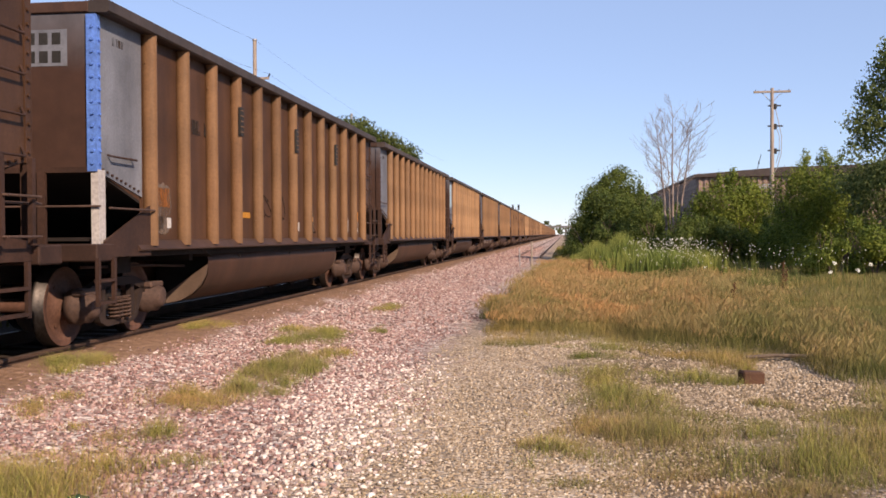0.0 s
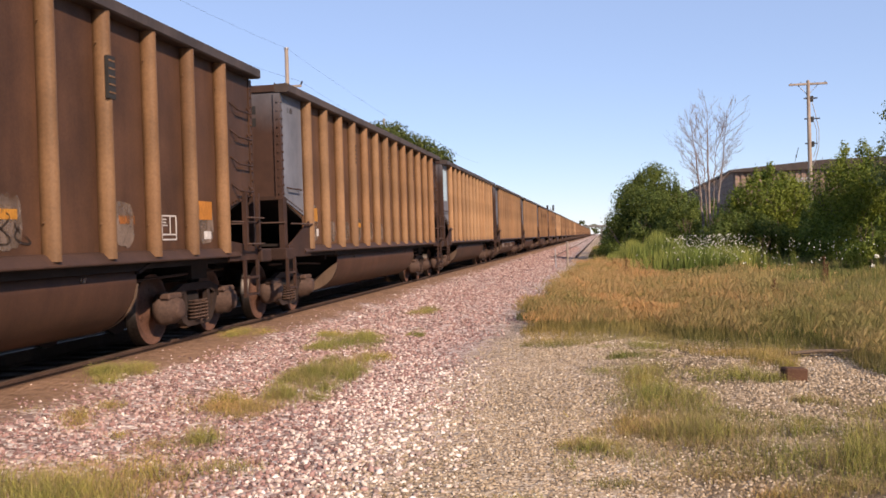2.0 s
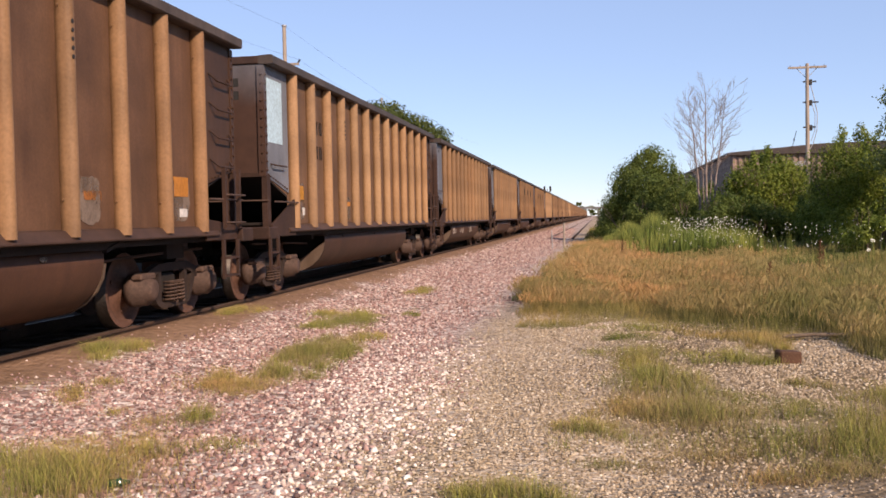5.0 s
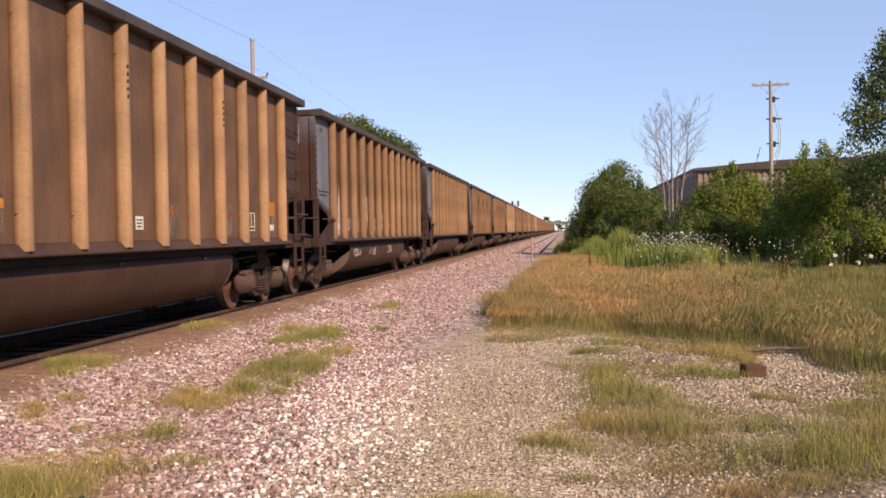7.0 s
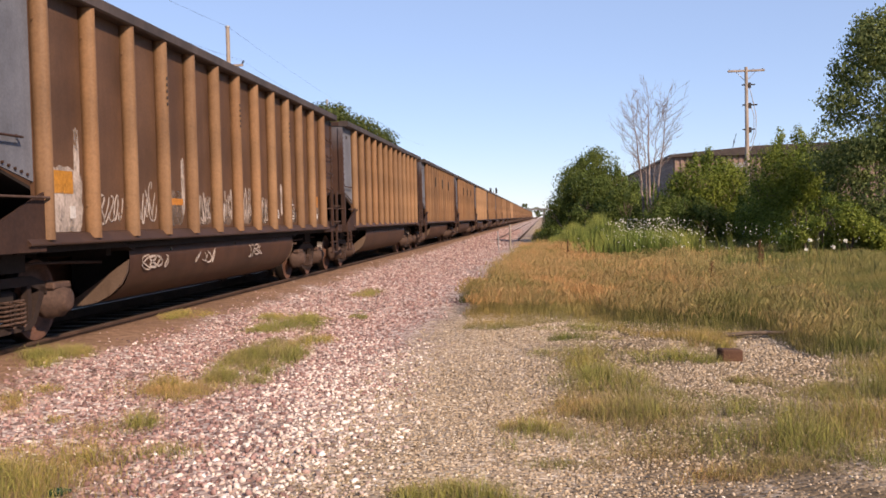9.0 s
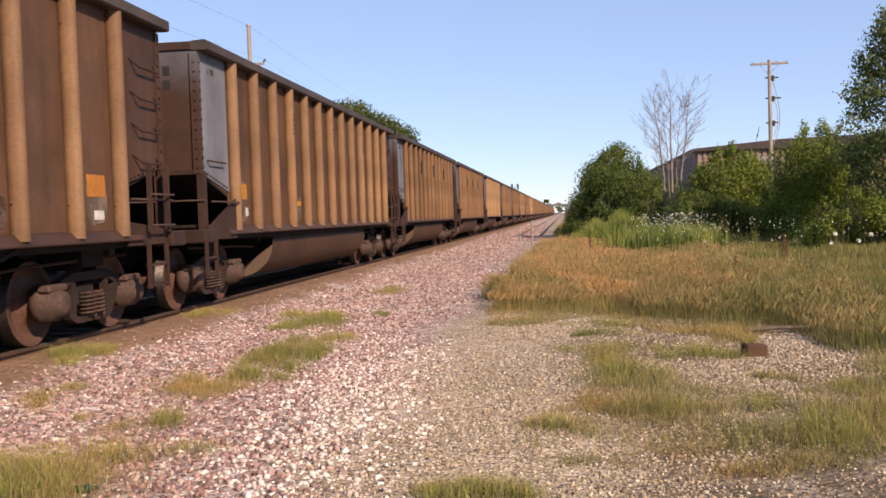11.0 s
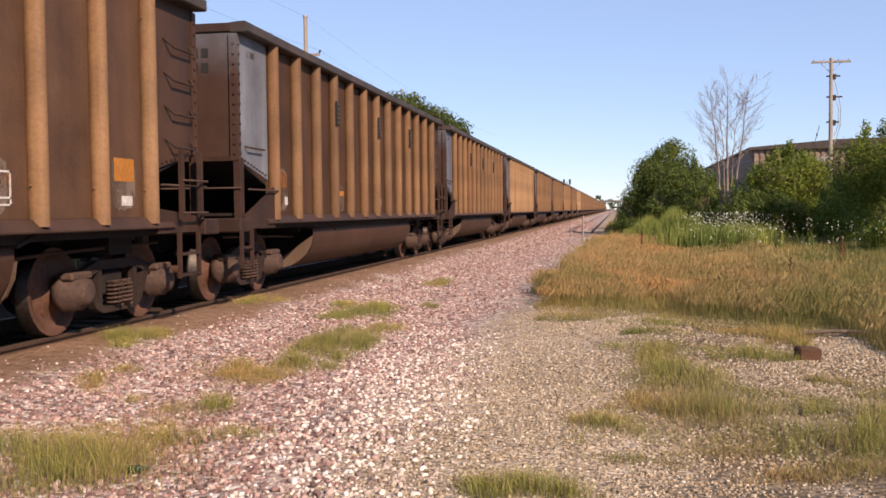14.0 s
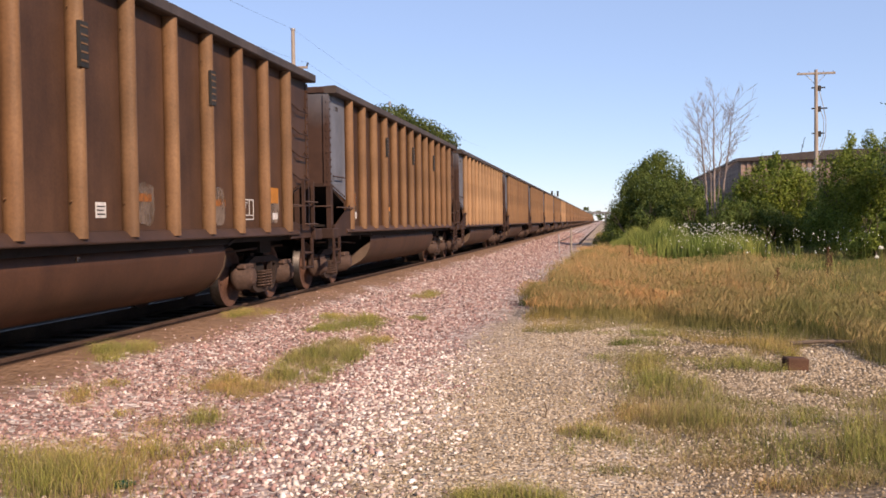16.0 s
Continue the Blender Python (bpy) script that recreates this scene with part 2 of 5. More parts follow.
def gravel_material():
    m, nt, b = nodes_of("gravel_ground")
    geo = nt.nodes.new("ShaderNodeNewGeometry")
    pos = geo.outputs["Position"]
    sep = nt.nodes.new("ShaderNodeSeparateXYZ")
    nt.links.new(pos, sep.inputs[0])
    wob = noise_of(nt, pos, 0.9, 4)
    wob2 = noise_of(nt, pos, 3.5, 4)

    def math_(op, a, c):
        n = nt.nodes.new("ShaderNodeMath")
        n.operation = op
        for s, v in zip(n.inputs, (a, c)):
            if isinstance(v, (int, float)):
                s.default_value = v
            else:
                nt.links.new(v, s)
        return n.outputs[0]

    xw = math_("ADD", sep.outputs["X"], math_("MULTIPLY", math_("SUBTRACT", wob, 0.5), 1.6))
    xw2 = math_("ADD", xw, math_("MULTIPLY", math_("SUBTRACT", wob2, 0.5), 0.5))

    def stones(scale, cols):
        v = nd(nt, "ShaderNodeTexVoronoi", Scale=scale)
        nt.links.new(pos, v.inputs["Vector"])
        sp = nt.nodes.new("ShaderNodeSeparateColor")
        nt.links.new(v.outputs["Color"], sp.inputs[0])
        return ramp(nt, sp.outputs[0], cols), v.outputs["Distance"]

    big, d1 = stones(19, [(0.0, (0.15, 0.1, 0.085)), (0.3, (0.29, 0.2, 0.175)), (0.6, (0.41, 0.31, 0.275)), (0.85, (0.56, 0.47, 0.42)), (1.0, (0.7, 0.64, 0.58))])
    small, d2 = stones(34, [(0.0, (0.1, 0.07, 0.045)), (0.3, (0.29, 0.22, 0.15)), (0.75, (0.42, 0.335, 0.24)), (1.0, (0.6, 0.51, 0.41))])
    soil = ramp(nt, noise_of(nt, pos, 7, 6), [(0.3, (0.075, 0.052, 0.03)), (0.7, (0.18, 0.135, 0.085))])
    dirt = ramp(nt, noise_of(nt, pos, 9, 6), [(0.3, (0.165, 0.097, 0.061)), (0.7, (0.31, 0.193, 0.126))])
    # bands across the line: trackside dirt, ballast, fine gravel, soil
    def step(at, width):
        n = nt.nodes.new("ShaderNodeMapRange")
        n.interpolation_type = "SMOOTHSTEP"
        n.inputs["From Min"].default_value, n.inputs["From Max"].default_value = at - width, at + width
        nt.links.new(xw2, n.inputs["Value"])
        return n.outputs[0]
    c = mixc(nt, step(-4.75, 0.25), dirt, big)
    # dark band below the train: its shade put into the ground colour
    train_shade = ramp(nt, noise_of(nt, pos, 5, 5), [(0.3, (0.02, 0.015, 0.012)), (0.7, (0.05, 0.036, 0.027))])
    c = mixc(nt, math_("MULTIPLY", step(-9.8, 0.3), math_("SUBTRACT", 1.0, step(-5.85, 0.12))), c, train_shade)
    c = mixc(nt, step(-1.6, 0.6), c, small)
    rag = nt.nodes.new("ShaderNodeMapRange")
    rag.inputs["From Min"].default_value, rag.inputs["From Max"].default_value = 12.5, 16.0
    nt.links.new(math_("ADD", sep.outputs["Y"], math_("MULTIPLY", wob, 2.0)), rag.inputs["Value"])
    far = math_("MULTIPLY", rag.outputs[0], step(0.6, 0.5))
    c = mixc(nt, far, c, soil)
    c = mixc(nt, step(9.0, 2.0), c, soil)
    bare = ramp(nt, noise_of(nt, pos, 0.8, 5), [(0.36, 0.0), (0.52, 0.9)])
    c = mixc(nt, math_("MULTIPLY", bare, step(0.2, 0.6)), c, soil)
    tone = ramp(nt, noise_of(nt, pos, 1.1, 4), [(0.3, 0.8), (0.7, 1.15)])
    c = mixc(nt, 1.0, c, tone, "MULTIPLY")
    nt.links.new(c, b.inputs["Base Color"])
    b.inputs["Roughness"].default_value = 0.95
    b.inputs["Specular IOR Level"].default_value = 0.15
    h = math_("ADD", math_("MULTIPLY", d1, -1.0), math_("MULTIPLY", d2, -0.4))
    bump(nt, b, h, 0.7, 0.03)
    return m


gx = axis_points((-1500, -60, 8), (-60, -12, 12), (-12, -5.9, 20), (-5.9, 9, 110), (9, 40, 30), (40, 1500, 10))
gy = axis_points((-120, 0, 12), (0, 22, 140), (22, 60, 60), (60, 200, 40), (200, 3500, 20))
GX, GY = np.meshgrid(gx, gy)
GZ = ground_z(GX, GY)
nx, ny = len(gx), len(gy)
ids = np.arange(nx * ny).reshape(ny, nx)
quads = np.stack([ids[:-1, :-1], ids[:-1, 1:], ids[1:, 1:], ids[1:, :-1]], -1).reshape(-1, 4)
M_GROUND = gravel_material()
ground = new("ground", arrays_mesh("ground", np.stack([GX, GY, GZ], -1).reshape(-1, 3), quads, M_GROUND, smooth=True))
tagged(ground, "pink ballast, tan gravel and dry soil beside the railway line", "ground", kind="structure")


# ---- tracks ----
def rail_geo(y0, y1):
    prof = [(-0.07, -0.172), (0.07, -0.172), (0.07, -0.16), (0.012, -0.145), (0.01, -0.04), (0.037, -0.034), (0.037, -0.006), (0.03, 0.0), (-0.03, 0.0), (-0.037, -0.006), (-0.037, -0.034), (-0.01, -0.04), (-0.012, -0.145), (-0.07, -0.16)]
    g = Geo().prism(prof, "y", y0, y1, 0)
    return g.box(-0.03, 0.03, y0, y1, -0.001, 0.0015, 1)


track = tagged(new("railway_track"), "rusty steel rails with bright worn heads on wooden ties", "railway track", kind="structure")
track.location = (XT, 0, 0)
for s in (-0.7545, 0.7545):
    part("rail", rail_geo(-60, 900), [M_RAIL, M_SHINE], track, at=(s, 0, 0))
tie_mesh = Geo().box(-1.3, 1.3, -0.115, 0.115, -0.34, -0.168, bev=0.012).mesh("tie", M_TIE)
for i in range(150):
    part("tie", tie_mesh, None, track, at=pose(rng.uniform(-0.04, 0.04), -8 + i * 0.53, rng.uniform(-0.012, 0.004), 0, 0, rng.uniform(-1, 1)))
siding = tagged(new("siding_track"), "rusted siding rails half sunk in the ballast", "railway track", kind="structure")
siding.location = (XS, 0, -0.2)
for s in (-0.7545, 0.7545):
    part("rail", rail_geo(66, 700), [M_RAIL, M_SHINE], siding, at=(s, 0, 0))


# ---- train ----
PITCH, SPEED, FIRST, L = 16.18, 5.604, 10.01 + 7.28, 7.42  # car pitch, m/s, centre of the first whole car at 0 s, half length
RIBS = [-6.19 + 1.028 * i for i in range(13)]
XP, XO = 1.375, 1.535  # panel and outer faces from the centre line


def bolt_row(g, pts, r=0.016, out=(1, 0, 0)):
    for p in pts:
        q = Vector(p) + Vector(out) * 0.02
        g.tube(p, q, r, 6)


def truck_parts(car, yc):
    """A three-piece freight truck; the two wheelsets turn in it."""
    g = Geo()
    g.box(-0.95, 0.95, -0.2, 0.2, 0.36, 0.62, bev=0.03)
    g.tube((0, 0, 0.55), (0, 0, 0.8), 0.2, 12)
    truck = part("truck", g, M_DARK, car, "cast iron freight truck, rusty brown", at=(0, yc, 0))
    for s in (1, -1):
        f = Geo()
        # upper bar, lower bar and the two columns leave the spring opening free
        f.prism([(-0.9, 0.56), (-0.72, 0.66), (-0.42, 0.75), (0.42, 0.75), (0.72, 0.66), (0.9, 0.56), (0.84, 0.46), (0.66, 0.56), (0.38, 0.65), (-0.38, 0.65), (-0.66, 0.56), (-0.84, 0.46)], "x", 0.93, 1.02)
        f.prism([(-0.72, 0.58), (-0.6, 0.64), (-0.42, 0.3), (-0.3, 0.245), (0.3, 0.245), (0.42, 0.3), (0.6, 0.64), (0.7, 0.6), (0.48, 0.24), (0.34, 0.18), (-0.34, 0.18), (-0.48, 0.24)], "x", 0.93, 1.02)
        for e in (-1, 1):
            f.prism([(e * 0.34, 0.22), (e * 0.42, 0.22), (e * 0.42, 0.66), (e * 0.34, 0.66)], "x", 0.94, 1.01)
        if s < 0:
            f.v = [(-x, y, z) for x, y, z in f.v]
        part("side_frame", f, M_SIDEFRAME, truck)
        sp = Geo()
        for dy in (-0.1, 0.1):
            pts = [(s * (1.02 + 0.085 * math.cos(a)), dy + 0.085 * math.sin(a), 0.25 + 0.27 * a / (2 * math.pi * 6)) for a in np.linspace(0, 12 * math.pi, 61)]
            sp.path(pts, 0.013, 5)
        part("spring", sp, M_TRUCK, truck, "rusty coil springs")
        for e in (-0.89, 0.89):
            b = Geo().lathe([(0.88, 0.0), (0.88, 0.2), (0.98, 0.215), (0.99, 0.19), (1.1, 0.19), (1.12, 0.14), (1.18, 0.13), (1.2, 0.08), (1.2, 0.0)], "x", 20)
            b.v = [(s * x, y, z) for x, y, z in b.v]
            b.box(s * 0.97 if s > 0 else -1.12, s * 0.97 if s < 0 else 1.12, -0.19, 0.19, 0.12, 0.2, bev=0.02)
            part("bearing", b, M_TRUCK, truck, at=(0, e, 0.457))
            bs = Geo().box(0.72, 0.86, -0.04, 0.04, -0.16, 0.14, bev=0.02)
            bs.v = [(s * x, y, z) for x, y, z in bs.v]
            part("brake_shoe", bs, M_DARK, truck, at=(0, e - math.copysign(0.5, e), 0.44))
    wheel = []
    for e in (-0.89, 0.89):
        w = Geo()
        w.tube((-1.0, 0, 0), (1.0, 0, 0), 0.085, 12)
        for s in (1, -1):
            for prof, mi in (([(0.68, 0.08), (0.67, 0.2), (0.7, 0.3), (0.68, 0.39), (0.66, 0.41), (0.655, 0.48)], 0), ([(0.655, 0.48), (0.685, 0.483), (0.7, 0.462), (0.79, 0.456), (0.795, 0.45)], 1), ([(0.795, 0.45), (0.795, 0.39), (0.74, 0.37), (0.735, 0.29), (0.77, 0.17), (0.83, 0.14), (0.83, 0.08)], 0)):
                o = len(w.v)
                w.lathe(prof, "x", 32, mi=mi)
                w.v[o:] = [(s * x, y, z) for x, y, z in w.v[o:]]
            for i in range(3):
                a = 2 * math.pi * i / 3
                w.tube((s * 0.74, 0.24 * math.cos(a), 0.24 * math.sin(a)), (s * 0.757, 0.24 * math.cos(a), 0.24 * math.sin(a)), 0.03, 8)
        ws = part("wheelset", w, [M_WHEEL, M_TREAD], truck, "rusty steel wheels with a polished tread", at=(0, e, 0.457))
        ws["turns"] = 1
        wheel.append(ws)
    return truck


def make_car():
    car = tagged(new("coal_gondola"), "weathered brown ribbed steel coal gondola car on rails", "railway car", group="cars of the coal train")
    # outer side sheets with the slope cut at the ends
    for s in (1, -1):
        side = [(-6.3, 1.19), (6.3, 1.19), (6.3, 3.69), (-6.3, 3.69)]
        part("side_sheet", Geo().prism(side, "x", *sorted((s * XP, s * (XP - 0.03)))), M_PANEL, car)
        for e in (-1, 1):
            pl = [(e * 6.3, 1.72), (e * L, 1.97), (e * L, 3.69), (e * 6.3, 3.69)]
            m, lab = (M_SILVER, "bare silver-grey end panel") if e < 0 else (M_PANEL, "dusty brown end panel")
            g = Geo().prism(pl, "x", *sorted((s * (XP + 0.004), s * (XP - 0.02))))
            for q in range(9):  # bolt heads along the sloping lower edge
                p = Vector((s * (XP + 0.004), e * (L - 0.12 - 0.11 * q), 1.985 - 0.0245 * q))
                g.tube(p, p + Vector((s * 0.02, 0, 0)), 0.017, 6, mi=1)
            part("end_panel", g, [m, M_FRAME], car, lab)
        ch = [(s * (XP - 0.06), 3.69), (s * (XP - 0.06), 3.82), (s * (XO - 0.02), 3.83), (s * (XO + 0.015), 3.815), (s * (XO + 0.015), 3.7), (s * (XO - 0.01), 3.685)]
        part("top_chord", Geo().prism(ch, "y", -L - 0.03, L + 0.03), M_CHORD, car)
        sl = [(s * (XP - 0.1), 1.075), (s * (XP - 0.1), 1.21), (s * (XP + 0.004), 1.21), (s * (XP + 0.05), 1.195), (s * (XO - 0.03), 1.1), (s * (XO - 0.03), 1.085), (s * (XO - 0.05), 1.075)]
        # added dark strip that stands for the shade in the gap below the sill
        part("sill_flange", Geo().box(*sorted((s * (XP - 0.1), s * (XP - 0.05))), -6.55, 6.55, 1.0, 1.092), M_DARK, car)
        part("side_sill", Geo().prism(sl, "y", -6.6, 6.6), M_SILL, car)
    ribs = {}
    for s in (1, -1):
        g = Geo()
        arc = [math.pi * q / 12 for q in range(13)]
        pr = [(s * (XP - 0.004 + (XO - XP) * math.sin(a) ** 0.62), -0.076 * math.cos(a)) for a in arc]
        g.prism(pr, "z", 1.135, 3.695, smooth=True)
        bolt_row(g, [(s * (XP + 0.05), -0.092, z) for z in (1.5, 3.35)], 0.008, (0, -1, 0))
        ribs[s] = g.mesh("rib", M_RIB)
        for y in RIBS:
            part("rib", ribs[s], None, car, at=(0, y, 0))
    # ends, slope sheets and tub
    for e in (-1, 1):
        yy = sorted((e * L, e * (L - 0.03)))
        part("end_sheet", Geo().box(-XP + 0.02, XP - 0.02, yy[0], yy[1], 1.97, 3.69), M_END, car, "dusty brown end sheet, paler under the top edge")
        part("end_chord", Geo().box(-XP + 0.06, XP - 0.06, *sorted((e * (L + 0.03), e * (L - 0.05))), 3.695, 3.815, bev=0.01), M_SILL, car)
        part("end_rail", Geo().box(-XP, XP, *sorted((e * (L + 0.03), e * (L - 0.02))), 1.95, 2.01), M_FRAME, car)
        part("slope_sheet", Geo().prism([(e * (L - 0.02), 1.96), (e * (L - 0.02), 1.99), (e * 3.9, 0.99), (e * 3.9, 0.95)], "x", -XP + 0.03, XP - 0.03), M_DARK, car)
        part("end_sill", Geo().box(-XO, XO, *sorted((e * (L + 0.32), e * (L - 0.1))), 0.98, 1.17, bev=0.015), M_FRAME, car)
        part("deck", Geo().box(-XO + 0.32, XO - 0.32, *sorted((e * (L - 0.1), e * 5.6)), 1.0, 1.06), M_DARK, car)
        for s in (1, -1):
            xs = sorted((s * (XP - 0.09), s * (XP + 0.022)))
            g = Geo().box(xs[0], xs[1], *sorted((e * (L + 0.02), e * (L + 0.035))), 1.96, 3.67)
            g.box(*sorted((s * (XP + 0.006), s * (XP + 0.02))), *sorted((e * (L - 0.07), e * (L + 0.02))), 1.95, 3.67)
            bolt_row(g, [(s * (XP - 0.02), e * (L + 0.035), 2.05 + 0.135 * i) for i in range(12)], 0.018, (0, e, 0))
            bolt_row(g, [(s * (XP + 0.02), e * (L - 0.03), 2.05 + 0.135 * i) for i in range(12)], 0.018, (s, 0, 0))
            part("corner_post", g, M_END if e < 0 else M_PANEL, car, "bolted dusty corner post" if e < 0 else "")
            part("corner_leg", Geo().box(*sorted((s * (XP - 0.055), s * (XP + 0.03))), *sorted((e * (L + 0.02), e * (L - (0.14 if e < 0 else 0.05)))), 1.17, 1.98), M_FRAME, car)
            part("gusset_plate", Geo().prism([(e * (L - 0.02), 1.02), (e * 6.25, 1.02), (e * 6.25, 1.62 if e < 0 else 1.3), (e * (L - 0.02), 1.2)], "x", *sorted((s * (XO - 0.1), s * (XO - 0.07)))), M_FRAME, car)
            g = Geo().path([(s * (XO - 0.02), e * (L - 0.02), 1.56), (s * (XO - 0.02), e * 6.25, 1.56)], 0.014)
            part("hand_rail", g, M_TRUCK, car)
            g = Geo()
            sa, sb = (L + 0.3, L - 0.06) if e < 0 else (6.62, 7.12)
            for y in (sa, sb):
                g.box(*sorted((s * (XO - 0.02), s * (XO + 0.02))), e * y - 0.025, e * y + 0.025, 0.5, 1.02)
            for z in (0.52, 0.76):
                g.box(*sorted((s * (XO - 0.05), s * (XO + 0.03))), *sorted((e * sa, e * sb)), z, z + 0.03)
            part("step", g, M_FRAME, car)
            part("end_post", Geo().box(s * 0.75 - 0.045, s * 0.75 + 0.045, *sorted((e * (L + 0.0), e * (L + 0.05))), 1.17, 1.97), M_FRAME, car)
        part("end_hand_rail", Geo().path([(-XO + 0.1, e * (L + 0.04), 1.58), (XO - 0.1, e * (L + 0.04), 1.58)], 0.014), M_TRUCK, car)
        g = Geo().box(-0.2, 0.2, *sorted((e * (L + 0.3), e * (L + 0.45))), 0.7, 1.0).box(-0.07, 0.07, *sorted((e * (L + 0.3), e * (L + 0.72))), 0.78, 0.96, bev=0.02).box(-0.16, 0.16, *sorted((e * (L + 0.62), e * (L + 0.76))), 0.72, 1.02, bev=0.03)
        part("coupler", g, M_TRUCK, car, "rusty cast knuckle coupler")
    # grab irons beside the far corner and a single one on the silver panel
    for s in (1, -1):
        for z in (1.25, 1.62):
            part("grab_iron", Geo().path([(s * XO, 6.7, z), (s * (XO + 0.07), 6.7, z), (s * (XO + 0.07), 7.24, z), (s * XO, 7.24, z)], 0.014), M_TRUCK, car)
        for z in (2.1, 2.48, 2.86, 3.24):
            part("grab_iron", Geo().path([(s * XP, 6.62, z), (s * (XP + 0.09), 6.72, z - 0.1), (s * (XP + 0.09), 7.22, z - 0.1), (s * XP, 7.3, z)], 0.014), M_FRAME, car)
        g = Geo().path([(s * XP, -L + 0.25, 2.16), (s * (XP + 0.08), -L + 0.25, 2.14), (s * (XP + 0.08), -6.6, 2.14), (s * XP, -6.6, 2.16)], 0.013)
        part("grab_iron", g, M_FRAME, car)
        for y in (6.7, 7.2):
            part("ladder_post", Geo().box(s * XO - 0.025, s * XO + 0.025, y - 0.03, y + 0.03, 1.17, 1.98), M_FRAME, car)
    tub = [(1.45, 1.03), (1.46, 0.86), (1.43, 0.7), (1.34, 0.55), (1.18, 0.42), (0.98, 0.33), (0.75, 0.29), (0.5, 0.29), (0.3, 0.36), (0.24, 0.5), (0.24, 1.03)]
    for s in (1, -1):
        n = len(tub)
        g = Geo()
        pf = [(s * u * 0.885, w - 0.02) for u, w in tub]
        def ye(w, e):
            return e * (3.95 - 0.15 * (1.03 - w))
        v = [(u, ye(w, e), w) for e in (-1, 1) for u, w in pf]
        g.add(v, [(i, (i + 1) % n, n + (i + 1) % n, n + i) for i in range(n)], 0, True)
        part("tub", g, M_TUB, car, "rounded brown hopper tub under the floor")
        for e in (-1, 1):
            inner = [(u + (s * 0.8 - u) * 0.2, w + (0.72 - w) * 0.2) for u, w in pf]
            # added dark plate in place of the shaded hollow behind the tub end
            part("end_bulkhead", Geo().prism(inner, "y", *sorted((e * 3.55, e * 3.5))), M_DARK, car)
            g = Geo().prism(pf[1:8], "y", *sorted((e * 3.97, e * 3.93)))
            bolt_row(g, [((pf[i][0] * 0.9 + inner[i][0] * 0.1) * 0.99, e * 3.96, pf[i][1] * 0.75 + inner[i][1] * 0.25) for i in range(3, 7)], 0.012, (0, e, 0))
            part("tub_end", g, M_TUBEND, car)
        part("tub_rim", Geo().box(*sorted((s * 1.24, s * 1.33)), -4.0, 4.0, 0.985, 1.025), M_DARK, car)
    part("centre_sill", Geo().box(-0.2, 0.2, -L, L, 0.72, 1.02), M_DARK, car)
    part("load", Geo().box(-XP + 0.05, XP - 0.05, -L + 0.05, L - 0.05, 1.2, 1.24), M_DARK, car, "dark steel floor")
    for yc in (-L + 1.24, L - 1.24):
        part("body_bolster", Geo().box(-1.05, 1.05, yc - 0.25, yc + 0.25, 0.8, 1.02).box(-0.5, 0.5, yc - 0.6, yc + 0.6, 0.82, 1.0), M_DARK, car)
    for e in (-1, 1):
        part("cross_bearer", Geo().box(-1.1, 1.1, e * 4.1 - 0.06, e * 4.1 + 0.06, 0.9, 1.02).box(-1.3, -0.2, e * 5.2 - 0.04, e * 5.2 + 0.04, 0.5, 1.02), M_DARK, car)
        part("brake_pipe", Geo().path([(0.95, e * 4.0, 0.82), (0.98, e * 5.0, 0.86), (1.0, e * (L - 0.3), 0.9)], 0.02), M_FRAME, car)
    g = Geo().tube((-0.5, -5.3, 0.75), (0.5, -5.3, 0.75), 0.17, 12)
    part("brake_reservoir", g, M_FRAME, car)
    for yc in (-L + 1.24, L - 1.24):
        truck_parts(car, yc)
    return car


car_model = make_car()
CARS = [car_model]
for i in range(1, 36):
    CARS.append(copy_thing(car_model, Matrix()))
for i, c in enumerate(CARS):
    c["place"] = FIRST + PITCH * (i - 1)
    c.location = (XT, FIRST + PITCH * (i - 1), 0)


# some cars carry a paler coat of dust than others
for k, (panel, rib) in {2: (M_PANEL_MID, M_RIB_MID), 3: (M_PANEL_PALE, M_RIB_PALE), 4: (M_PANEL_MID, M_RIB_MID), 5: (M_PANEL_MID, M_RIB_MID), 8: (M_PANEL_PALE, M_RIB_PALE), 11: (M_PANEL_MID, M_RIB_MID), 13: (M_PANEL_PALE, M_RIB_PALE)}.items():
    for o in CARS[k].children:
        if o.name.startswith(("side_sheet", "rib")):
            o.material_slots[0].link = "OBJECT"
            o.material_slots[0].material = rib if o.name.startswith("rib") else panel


# ---- vegetation tools ----
def leaf_material(name, dark, mid, light, trans=0.25):
    m, nt, b = nodes_of(name)
    isl = island(nt)
    c = ramp(nt, isl, [(0.0, dark), (0.55, mid), (1.0, light)])
    patch = ramp(nt, noise_of(nt, coords(nt, "Object"), 0.7, 3), [(0.3, (0.72, 0.8, 0.75)), (0.7, (1.2, 1.1, 0.9))])
    c = mixc(nt, 1.0, c, patch, "MULTIPLY")
    nt.links.new(c, b.inputs["Base Color"])
    b.inputs["Roughness"].default_value = 0.6
    b.inputs["Specular IOR Level"].default_value = 0.25
    tr = nt.nodes.new("ShaderNodeBsdfTranslucent")
    nt.links.new(c, tr.inputs[0])
    mx = nt.nodes.new("ShaderNodeMixShader")
    mx.inputs[0].default_value = trans
    nt.links.new(b.outputs[0], mx.inputs[1])
    nt.links.new(tr.outputs[0], mx.inputs[2])
    nt.links.new(mx.outputs[0], nt.nodes["Material Output"].inputs[0])
    return m


